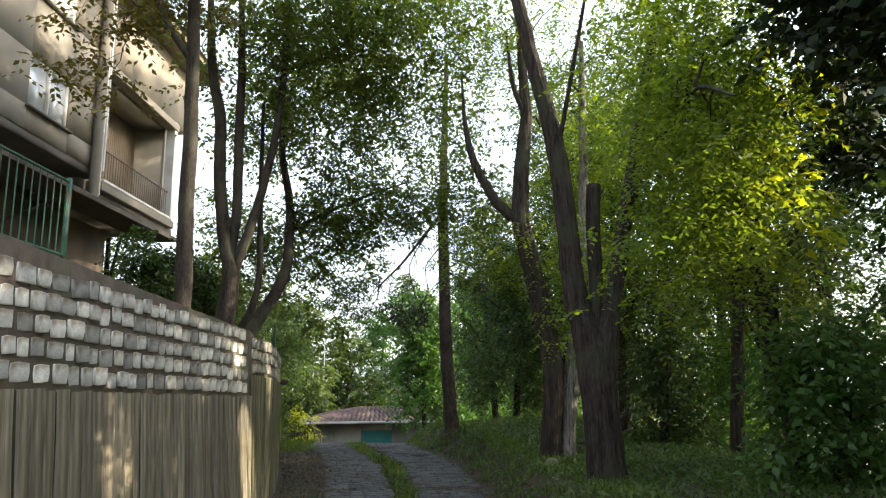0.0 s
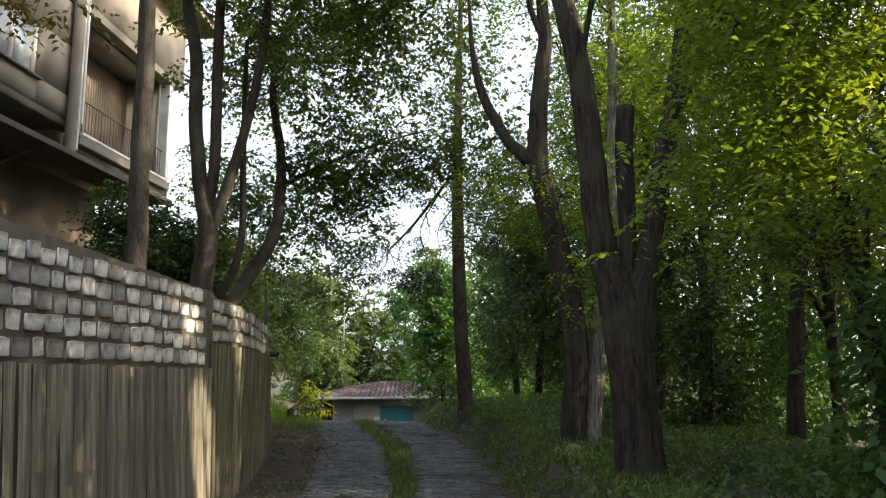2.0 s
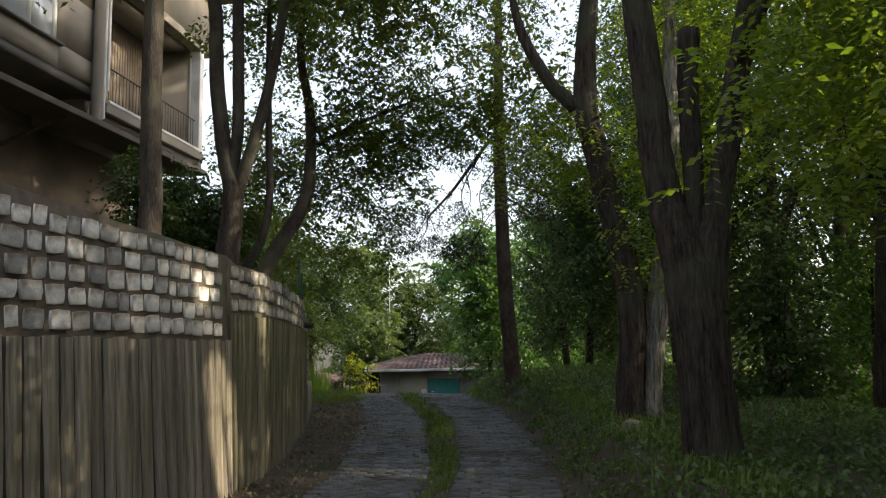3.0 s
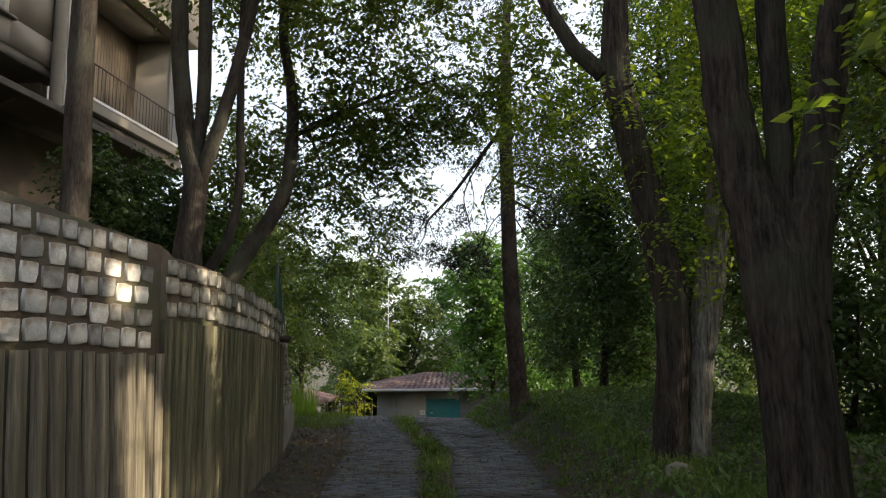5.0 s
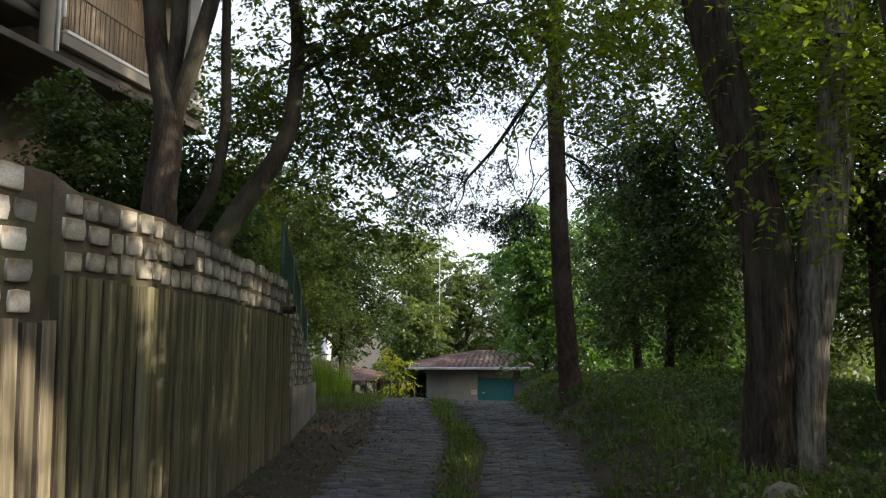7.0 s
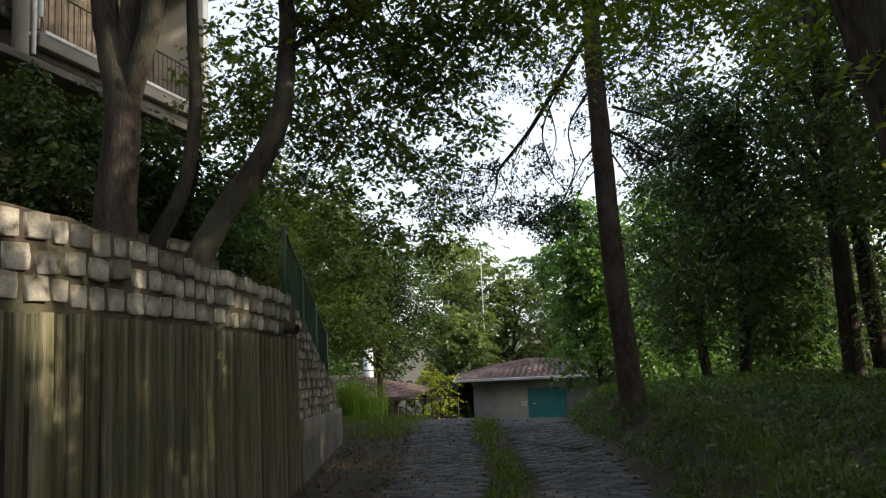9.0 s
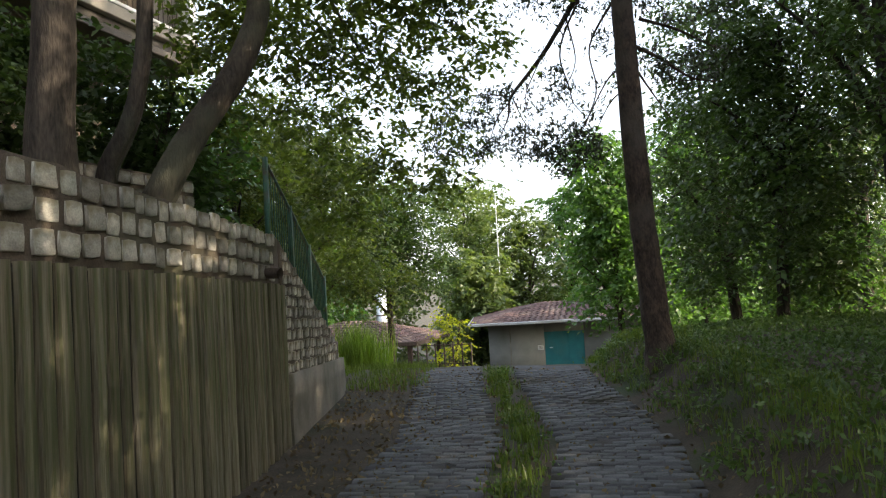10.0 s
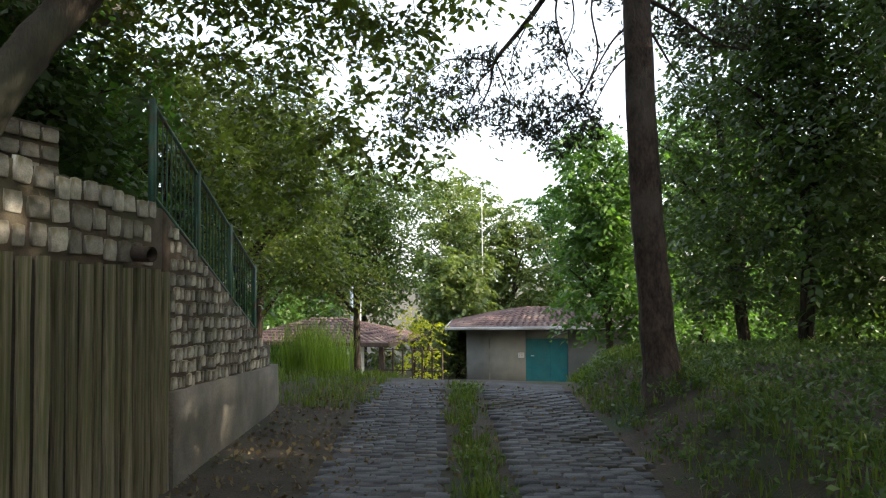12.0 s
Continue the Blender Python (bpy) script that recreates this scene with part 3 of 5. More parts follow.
        box(c, -0.42, -0.40, 0, (y1 - y0), -0.1, z1 - z0 + 0.1)
        part("curtain", c, M["curtain"], w, "pale curtain")
    g = Geo()
    tube(g, [(X + 0.12, 15.75, 5.75), (X + 0.12, 15.75, hz)], [0.11, 0.11], 10)
    put(part("chimney_duct", g, M["plaster"], None, "beige duct", smooth=True))
    for y in (16.0, 16.12):
        g = Geo()
        tube(g, [(X + 0.1, y, 6.0 if y < 16.1 else 6.6), (X + 0.1, y, hz)], [0.035, 0.035], 8)
        put(part("downpipe", g, M["white"], None, "pale downpipe", smooth=True))
    g = Geo()
    tube(g, [(X - 1.4, 14.6, 5.0), (X + 0.1, 14.9, 5.75)], [0.04, 0.04], 8)
    put(part("strut", g, M["iron"], None, "dark steel strut", smooth=True))
    # eaves and roof
    put(bevelled("eave_board", X - 13, X + 0.75, 1.2, 22.0, hz, hz + 0.16, M["panel"], None, "tan boarded eaves"))
    g = Geo()
    a, b = (X - 13.1, 1.1), (X + 0.85, 22.1)
    rx, r0, r1 = X - 6.1, 8.0, 15.0
    z0, z1 = hz + 0.16, hz + 2.9
    g.add([(a[0], a[1], z0), (b[0], a[1], z0), (b[0], b[1], z0), (a[0], b[1], z0), (rx, r0, z1), (rx, r1, z1), (rx, r0, z1 + .01), (rx, r1, z1 + .01)],
          [(1, 2, 5, 4), (3, 0, 4, 5), (0, 1, 4, 6), (2, 3, 5, 7), (0, 3, 2, 1)])
    put(part("roof", g, M["tile_rest"], None, "hipped red tile roof"))

    # set a little further back, true to its storey height
    house.scale = (1.073, 1.073, 1.073)
    house.location = (-8.5, 15.96, 2.66)


build_house()


# ---- railings ----
def railing(name, pts, height, label, group, bar_gap=0.11, post_every=1.1):
    """Iron railing along a line of points: posts, two rails, upright bars."""
    pts = np.asarray(pts, float)
    seg = np.r_[0, np.cumsum(np.linalg.norm(np.diff(pts[:, :2], axis=0), axis=1))]
    at = lambda s: np.array([np.interp(s, seg, pts[:, k]) for k in range(3)])
    base = at(0)
    rail = thing(name, base, label, "railing", group)
    for k, h in enumerate((0.1, height - 0.02)):
        g = Geo()
        line = [at(s) + (0, 0, h) - base for s in np.linspace(0, seg[-1], 24)]
        tube(g, line, [0.018] * 24, 6)
        part("rail", g, M["green_iron"], rail)
    for s in np.linspace(0, seg[-1], int(seg[-1] / post_every) + 2):
        g = Geo()
        p = at(s) - base
        box(g, p[0] - 0.022, p[0] + 0.022, p[1] - 0.022, p[1] + 0.022, p[2] - 0.25, p[2] + height + 0.02)
        part("post", g, M["green_iron"], rail)
    g = Geo()
    tube(g, [(0, 0, 0), (0, 0, height - 0.12)], [0.008, 0.008], 5)
    me = g.mesh("bar", M["green_iron"])
    for s in np.arange(bar_gap, seg[-1], bar_gap):
        ob = part("bar", me, M["green_iron"], rail)
        ob.location = at(s) - base + (0, 0, 0.1)
    return rail


railing("railing", [(wall_x(y) - 0.1, y, wall_top(y) + 0.03) for y in np.arange(16.22, 19.4, 0.2)], 0.85, "green painted iron railing stepping down on the stone wall", "railings", 0.1)
railing("railing", [(-4.0, y, 3.1) for y in np.arange(-4, 7.7, 0.4)], 0.92, "green painted iron railing on the terrace above the wall", "railings", 0.13, 1.6)


# ---- garage ----
def build_garage():
    P0 = Vector((-7.1, 40.0, -3.05))
    yaw = radians(12)
    gar = thing("garage", P0, "grey rendered garage with teal metal door and tiled roof", "garage")
    gar.rotation_euler = (0, 0, yaw)
    W, D, H = 8.0, 6.0, 2.72
    d0, d1, dh = 2.37, 4.05, 2.3
    for q in ((0, d0, 0, 0.2, 0, H), (d1, W, 0, 0.2, 0, H), (d0, d1, 0, 0.2, dh, H), (0, 0.2, 0.2, D, 0, H), (W - 0.2, W, 0.2, D, 0, H), (0.2, W - 0.2, D - 0.2, D, 0, H)):
        g = Geo()
        box(g, *q)
        part("wall", g, M["concrete_pale"], gar, "pale grey render")
    door = bevelled("door", d0, d1, 0.05, 0.1, 0, dh, M["teal"], gar, "teal sheet metal door")
    for y in (d0 + 0.5, d0 + 1.0):
        bevelled("door_rib", y - 0.02, y + 0.02, 0.035, 0.05, 0.05, dh - 0.05, M["teal"], door)
    bevelled("door_latch", d0 + 0.2, d0 + 0.34, 0.02, 0.05, 1.6, 1.64, M["zinc"], door, "pale latch")
    bevelled("sign", d0 - 0.3, d0 - 0.06, -0.02, -0.003, 1.55, 1.75, M["white"], gar, "small white notice with faded print")
    for z in (1.6, 1.64, 1.69):
        bevelled("print_line", d0 - 0.27, d0 - 0.1, -0.023, -0.0205, z, z + 0.015, M["iron"], gar, "faded line of print", 0.001)
    bevelled("wall_panel", 0.9, 0.94, -0.012, -0.002, 0.05, H - 0.1, M["concrete"], gar, "seam in the render")
    # hipped roof, tiled
    o, ez = 0.75, H - 0.02
    bevelled("soffit", -o, W + o, -o, D + o, ez, ez + 0.08, M["dark_wood"], gar, "dark boarded soffit")
    bevelled("gutter", -o - 0.08, W + o + 0.08, -o - 0.1, -o, ez + 0.02, ez + 0.13, M["zinc"], gar, "pale metal gutter")
    bevelled("gutter", -o - 0.08, -o, -o, D + o, ez + 0.02, ez + 0.13, M["zinc"], gar, "pale metal gutter")
    z0, z1 = ez + 0.09, ez + 0.74
    a = np.array([(-o, -o, z0), (W + o, -o, z0), (W + o, D + o, z0), (-o, D + o, z0), (2.6, D / 2, z1), (W - 2.6, D / 2, z1)])
    g = Geo()
    g.add(np.vstack([a, a[4:] + (0, 0, 1e-3)]), [(0, 1, 5, 4), (1, 2, 5, 7), (2, 3, 4, 5), (3, 0, 4, 6)])
    roof = part("roof", g, M["tile_rest"], gar, "weathered red tiled hip roof")
    # tile courses on the two visible slopes
    g = Geo()
    for s0, s1, t0, t1 in ((a[0], a[1], a[4], a[5]), (a[3], a[0], a[4], a[4])):
        for r in range(11):
            u0, u1 = r / 11, (r + 1) / 11
            p0, p1 = s0 + (t0 - s0) * u0, s1 + (t1 - s1) * u0
            q0, q1 = s0 + (t0 - s0) * u1, s1 + (t1 - s1) * u1
            n = max(2, int(np.linalg.norm(p1 - p0) / 0.26))
            for k in range(n):
                c = [p0 + (p1 - p0) * (k + e) / n for e in (0.06, 0.94)] + [q0 + (q1 - q0) * (k + e) / n for e in (0.94, 0.06)]
                c = np.array(c)
                lift = np.array([(0, 0, 0.05)] * 2 + [(0, 0, 0.02)] * 2)
                mid = (c + np.roll(c, -1, 0))[[0, 2]] / 2 + (0, 0, 0.06)
                g.add(np.vstack([c + lift, c + (0, 0, 0.003), mid]), [(0, 8, 9, 3), (8, 1, 2, 9), (4, 0, 3, 7), (1, 5, 6, 2), (4, 5, 1, 0)])
    part("tiles", g, M["tile_rest"], roof, "red-brown roof tiles", kind="stuff")
    # mast behind the ridge
    mast = thing("antenna_mast", (-8.07, 47.5, -3.2), "thin pale antenna mast behind the garage", "mast")
    g = Geo()
    tube(g, [(0, 0, 0), (0, 0, 4), (0, 0, 9.4)], [0.03, 0.026, 0.02], 8)
    part("pole", g, M["zinc"], mast, smooth=True)
    g = Geo()
    tube(g, [(-0.35, 0, 3.35), (0.35, 0, 3.4)], [0.015, 0.015], 5)
    part("arm", g, M["zinc"], mast)


M["concrete_pale"] = material("garage_render", (0.15, 0.15, 0.135), (0.24, 0.24, 0.215), 0.9, 2, 50, 0.3, stain=(0.12, 0.12, 0.1), stain_scale=1.0)
build_garage()


def build_hut():
    c = Vector((-13.2, 40.4, -3.0))
    hut = thing("pavilion", c, "low open pavilion with a tiled hip roof on posts", "pavilion")
    W, D, z0, z1 = 3.5, 2.4, 2.2, 3.05
    a = np.array([(-W, -D, z0), (W, -D, z0), (W, D, z0), (-W, D, z0), (-0.9, 0, z1), (0.5, 0, z1)])
    g = Geo()
    g.add(np.vstack([a, a[4:] + (0, 0, 1e-3)]), [(0, 1, 5, 4), (1, 2, 5, 7), (2, 3, 4, 5), (3, 0, 4, 6), (0, 3, 2, 1)])
    roof = part("roof", g, M["tile_rest"], hut, "faded red-brown tile roof")
    g = Geo()
    for s0, s1, t0, t1 in ((a[0], a[1], a[4], a[5]), (a[1], a[2], a[5], a[5])):
        for r in range(9):
            u0, u1 = r / 9, (r + 1) / 9
            p0, p1, q0, q1 = s0 + (t0 - s0) * u0, s1 + (t1 - s1) * u0, s0 + (t0 - s0) * u1, s1 + (t1 - s1) * u1
            n = max(2, int(np.linalg.norm(p1 - p0) / 0.28))
            for k in range(n):
                q = np.array([p0 + (p1 - p0) * (k + e) / n for e in (0.06, 0.94)] + [q0 + (q1 - q0) * (k + e) / n for e in (0.94, 0.06)])
                lift = np.array([(0, 0, 0.05)] * 2 + [(0, 0, 0.015)] * 2)
                g.add(np.vstack([q + lift, q + (0, 0, 0.003)]), [(0, 1, 2, 3), (4, 5, 1, 0), (7, 4, 0, 3), (5, 6, 2, 1)])
    part("tiles", g, M["tile_rest"], roof, "red-brown roof tiles", kind="stuff")
    bevelled("fascia", -W - 0.03, W + 0.03, -D - 0.06, -D, z0 - 0.14, z0 + 0.03, M["dark_wood"], hut, "dark fascia board")
    bevelled("fascia", W, W + 0.06, -D, D, z0 - 0.14, z0 + 0.03, M["dark_wood"], hut, "dark fascia board")
    for x, y, mt in ((-3.1, -2.1, "dark_wood"), (2.25, -2.1, "white"), (3.1, -2.1, "dark_wood"), (3.1, 2.0, "dark_wood"), (-3.1, 2.0, "dark_wood")):
        bevelled("post", x - 0.09, x + 0.09, y - 0.09, y + 0.09, 0, z0 - 0.003, M[mt], hut, "white post" if mt == "white" else "dark post")
    flue = thing("metal_flue", (-13.3, 43.4, -3.1), "wide pale galvanised flue pipe behind the pavilion", "flue")
    g = Geo()
    tube(g, [(0, 0, 0), (0, 0, 2.0), (0, 0, 4.5)], [0.27, 0.27, 0.27], 14, cap=True)
    part("pipe", g, M["zinc"], flue, smooth=True)
    g = Geo()
    tube(g, [(0.05, 0, 4.5), (0.05, 0, 5.5)], [0.2, 0.2], 10, cap=True)
    part("cowl_pipe", g, M["zinc"], flue, "narrow top pipe", smooth=True)
    for z in (1.9, 3.2):
        g = Geo()
        tube(g, [(0, 0, z), (0, 0, z + 0.06)], [0.285, 0.285], 14)
        part("band", g, M["iron"], flue)
    fence = thing("garden_fence", (-6.3, 28.2, ground_z(-5.5, 28.2) - 0.1), "low dark wire garden fence among weeds", "fence")
    for k in range(7):
        bevelled("post", k * 0.25 - 0.02, k * 0.25 + 0.02, -0.02, 0.02, 0, 1.25, M["iron"], fence)
    for z in (0.3, 0.7, 1.2):
        g = Geo()
        tube(g, [(0, 0, z), (1.5, 0, z)], [0.014, 0.014], 5)
        part("rail", g, M["iron"], fence)


build_hut()

# ---- trees ----
def sun_open(c):
    """Open lanes in the right-hand wood through which the sun reaches the wall and the feathery leaves."""
    keep = np.ones(len(c), bool)
    s = np.array(SUN)
    for p, r in SUN_LANES:
        w = c - np.array(p)
        t = w @ s
        dist = np.linalg.norm(w - t[:, None] * s, axis=1)
        keep &= ~((t > 2.2) & (dist < r))
    return keep


SUN_LANES = [((-2.7, 10.35, 0.4), 0.42), ((-2.7, 10.2, 0.85), 0.42), ((-2.72, 10.05, 1.25), 0.3), ((-2.8, 9.9, 2.2), 0.2), ((2.75, 7.4, 4.0), 1.1), ((3.75, 8.1, 4.6), 0.9), ((2.9, 7.9, 5.7), 1.1), ((4.6, 12.8, 5.2), 1.3),
             ((4.4, 12.3, 6.4), 1.25), ((3.2, 9.5, 7.5), 1.5), ((2.9, 13.2, 6.6), 1.2)]


def tree(name, base, limbs, blobs, bark, leaf, label, leaf_size=0.085, per=46, spread=0.3, seed=1, style="leaf", sides=12, twig=0.022,
         wobble=0.05, category="tree", group="", barks=None, sawn=()):
    """limbs: rows of x, y, z, radius in the world; blobs: centre, half-axes and number of leaf clumps."""
    rng = np.random.default_rng(seed)
    t = thing(name, base, label, category, group)
    b0 = np.array(base)
    samples = []
    for k, limb in enumerate(limbs):
        p = smooth_path(limb, 6)
        p[1:-1, :3] += rng.normal(0, 0.006, (len(p) - 2, 3)) * np.minimum(1, p[1:-1, 3:] * 8)
        g = Geo()
        tube(g, p[:, :3] - b0, p[:, 3], sides if k == 0 else max(7, sides - 3), wobble, seed * 31 + k, cap=k in sawn)
        part("trunk" if k == 0 else "limb", g, (barks or {}).get(k, bark), t, smooth=k not in sawn)
        if k in sawn:
            continue
        samples.append(p[len(p) * 6 // 10:] if k == 0 else p[len(p) // (2 if k < 3 else 5):] if style == "frond" else p[len(p) // 6:])
    samples = np.vstack(samples)
    gt, gl = Geo(), Geo()
    cs = []
    for cx, cy, cz, rx, ry, rz, n in blobs:
        u = rng.normal(0, 1, (n, 3))
        u /= np.linalg.norm(u, axis=1)[:, None]
        u *= rng.uniform(0.15, 1, (n, 1)) ** 0.45
        c = np.array((cx, cy, cz)) + u * (rx, ry, rz)
        cs.append(c)
    cs = np.vstack(cs)
    # twigs grow from the nearest limb, or from a clump already reached
    order = np.argsort([np.linalg.norm(samples[:, :3] - c, axis=1).min() for c in cs])
    nodes = np.vstack([samples, np.zeros((len(cs), 4))])
    count = len(samples)
    for c, free in zip(cs[order], sun_open(cs[order])):
        if not free:
            continue
        d = np.linalg.norm(nodes[:count, :3] - c, axis=1) + np.maximum(0, nodes[:count, 2] - c[2]) * 0.5
        s = nodes[np.argmin(d)]
        m1 = s[:3] * 0.6 + c * 0.4 + rng.normal(0, 0.06, 3) + (0, 0, 0.06)
        r = min(twig, s[3] * 0.8)
        tube(gt, np.array([s[:3], m1, c]) - b0, [r, r * 0.7, r * 0.45], 4)
        nodes[count] = (*c, max(0.006, r * 0.8))
        count += 1
    part("branchwork", gt, bark, t, kind="stuff")
    along = None
    if style == "leaf":
        # sprays: leaves in two ranks along short drooping twigs
        k = 9
        s = np.repeat(cs, max(1, per // k), 0)
        s = s + rng.normal(0, 0.5, s.shape) * (spread, spread, spread * 0.7)
        az, n = rng.uniform(0, 6.283, len(s)), len(s)
        d = np.stack([np.cos(az), np.sin(az), rng.uniform(-0.8, 0.25, n)], 1)
        side = np.stack([-np.sin(az), np.cos(az), np.zeros(n)], 1)
        reach = spread * rng.uniform(1.0, 2.0, (n, 1))
        c, along = [], []
        for j in range(k):
            q, sg = (j + 0.6) / k, (1 if j % 2 else -1)
            c.append(s + d * reach * q + side * sg * leaf_size * 0.4 - np.array((0, 0, 1.0)) * reach * 0.3 * q * q + rng.normal(0, 0.02, (n, 3)))
            along.append(d * 0.7 + side * sg * 0.8 + rng.normal(0, 0.15, (n, 3)))
        c, along = np.concatenate(c), np.concatenate(along)
        keep = sun_open(c)
        c, along = c[keep], along[keep]
    else:
        c = np.repeat(cs, per, 0)
        c = c + rng.normal(0, 1, c.shape) * (spread, spread, spread * 0.75)
        c = c[sun_open(c)]
    if style == "frond":
        fronds(gl, c - b0, rng)
    elif style == "needle":
        leaves(gl, c - b0, leaf_size, leaf_size * 0.32, rng, 0.0, 0.1)
    else:
        leaves(gl, c - b0, leaf_size, leaf_size * 0.55, rng, along=along)
    part("crown", gl, leaf, t, kind="stuff")
    return t


def trunk_line(x, y, z, h, r, lean=(0, 0), rng=random):
    return [(x, y, z - 0.2, r * 1.25), (x, y, z + 0.25, r), (x + lean[0] * 0.4, y + lean[1] * 0.4, z + h * 0.4, r * 0.8), (x + lean[0], y + lean[1], z + h, r * 0.3)]


# the lone stem and the clump of stems on the terrace
tree("elm_tree", (-4.0, 11.0, ground_z(-4.0, 11.0)),
     [[(-4.0, 11, 2.4, 0.162), (-3.97, 11, 3.05, 0.128), (-3.99, 11, 4.3, 0.115), (-4.0, 11, 5.9, 0.106), (-4.03, 11, 7.0, 0.098), (-4.1, 11.1, 9.0, 0.076), (-4.0, 11.3, 11, 0.034)],
      [(-4.02, 11, 6.9, 0.068), (-4.5, 10.9, 7.7, 0.051), (-4.95, 10.7, 9.2, 0.034), (-5.1, 10.6, 10.5, 0.017)]],
     [(-4.6, 10.6, 8.2, 1.3, 1.5, 1.0, 70), (-4.2, 10.8, 10.0, 1.8, 1.8, 1.4, 90), (-5.6, 10.9, 6.9, 0.9, 1.0, 0.6, 14)],
     M["bark_grey"], M["leaf_turning"], "slim elm with a bare leaning stem and browning leaves", 0.12, 44, 0.3, 3)
tree("elm_tree", (-4.1, 13.8, ground_z(-4.1, 13.8)),
     [[(-4.15, 13.7, 2.2, 0.264), (-4.15, 13.7, 2.9, 0.185), (-4.08, 13.7, 3.9, 0.154), (-4.25, 13.7, 4.7, 0.123), (-4.38, 13.7, 5.8, 0.114), (-4.43, 13.7, 7.0, 0.106), (-4.65, 13.7, 8.1, 0.088), (-4.8, 13.7, 10.5, 0.044)],
      [(-4.08, 13.7, 3.75, 0.106), (-3.82, 13.7, 4.55, 0.101), (-3.55, 13.7, 5.5, 0.088), (-3.3, 13.7, 6.8, 0.079), (-3.2, 13.7, 8.0, 0.070), (-3.1, 13.8, 10.5, 0.035)],
      [(-4.12, 13.75, 4.3, 0.097), (-4.03, 13.75, 5.2, 0.092), (-4.05, 13.7, 7.0, 0.088), (-4.06, 13.7, 8.1, 0.075), (-4.2, 13.8, 10.8, 0.035)],
      [(-4.1, 14.2, 2.3, 0.114), (-4.1, 14.2, 2.7, 0.088), (-3.78, 14.2, 3.3, 0.075), (-3.66, 14.2, 4.1, 0.066), (-3.7, 14.2, 5.2, 0.057), (-3.75, 14.3, 7.5, 0.035)],
      [(-4.15, 14.8, 2.2, 0.165), (-4.05, 14.85, 2.65, 0.138), (-3.82, 15.1, 3.26, 0.125), (-3.54, 15.4, 3.89, 0.12), (-3.43, 15.6, 4.59, 0.105), (-3.48, 15.8, 5.8, 0.09), (-3.75, 16.0, 7.19, 0.074), (-3.6, 16.2, 8.6, 0.058), (-2.9, 16.6, 10.3, 0.026)],
      [(-3.45, 15.7, 5.1, 0.044), (-2.7, 16.0, 5.6, 0.035), (-1.6, 16.8, 6.3, 0.026), (-0.6, 17.8, 6.9, 0.011)],
      [(-3.2, 13.7, 8.0, 0.044), (-2.2, 14.4, 8.6, 0.031), (-1.0, 15.0, 8.8, 0.013)],
      [(-3.48, 15.8, 5.7, 0.040), (-3.5, 16.8, 5.5, 0.031), (-3.6, 18.6, 4.9, 0.011)]],
     [(-4.3, 13.6, 9.6, 1.9, 2.0, 1.6, 170), (0.6, 15.8, 5.9, 1.1, 1.2, 0.8, 70), (-4.6, 17.6, 8.2, 1.1, 1.3, 1.4, 90), (-2.2, 14.8, 7.4, 1.9, 2.0, 1.5, 150), (-4.9, 17.2, 5.6, 1.0, 1.2, 0.9, 34), (-6.3, 19.6, 6.3, 1.2, 1.2, 1.0, 44), (-1.3, 17.2, 5.9, 1.1, 0.8, 0.6, 40), (-0.5, 17.0, 6.1, 0.8, 0.8, 0.5, 30), (-2.2, 17.0, 5.4, 0.9, 0.8, 0.5, 30), (-3.3, 17.6, 5.4, 1.6, 2.0, 1.1, 125), (-0.8, 15.8, 7.4, 1.9, 2.4, 1.5, 160), (-2.2, 14.0, 8.4, 1.7, 1.6, 1.4, 160), (-1.0, 13.8, 8.6, 1.5, 1.5, 1.1, 120), (-3.0, 16.5, 8.6, 1.6, 1.5, 1.2, 80), (-4.3, 14.6, 7.6, 1.2, 1.0, 1.0, 40),
      # clumps at z 11.0 and 10.3 are added above view to shade the balcony
      (-2.4, 13.4, 9.4, 1.9, 2.0, 1.3, 180), (-4.9, 18.4, 4.7, 1.2, 1.5, 1.0, 100), (-1.8, 18.0, 6.3, 1.5, 1.5, 0.9, 90), (-2.6, 16.2, 6.0, 1.0, 1.2, 0.8, 60), (-0.6, 12.6, 9.2, 1.6, 1.8, 1.2, 70), (-2.2, 16.6, 11.0, 2.6, 2.4, 1.3, 120), (-4.3, 19.2, 10.3, 2.0, 2.0, 1.3, 110), (-2.6, 18.6, 4.95, 1.2, 1.3, 1.0, 60), (-3.4, 19.6, 4.0, 1.4, 1.2, 1.1, 70), (-4.7, 20.4, 3.3, 1.2, 1.2, 0.9, 50)],
     M["bark_grey"], M["leaf_elm"], "old elm with several stems rising from one stool on the terrace", 0.115, 27, 0.27, 4, sides=14)

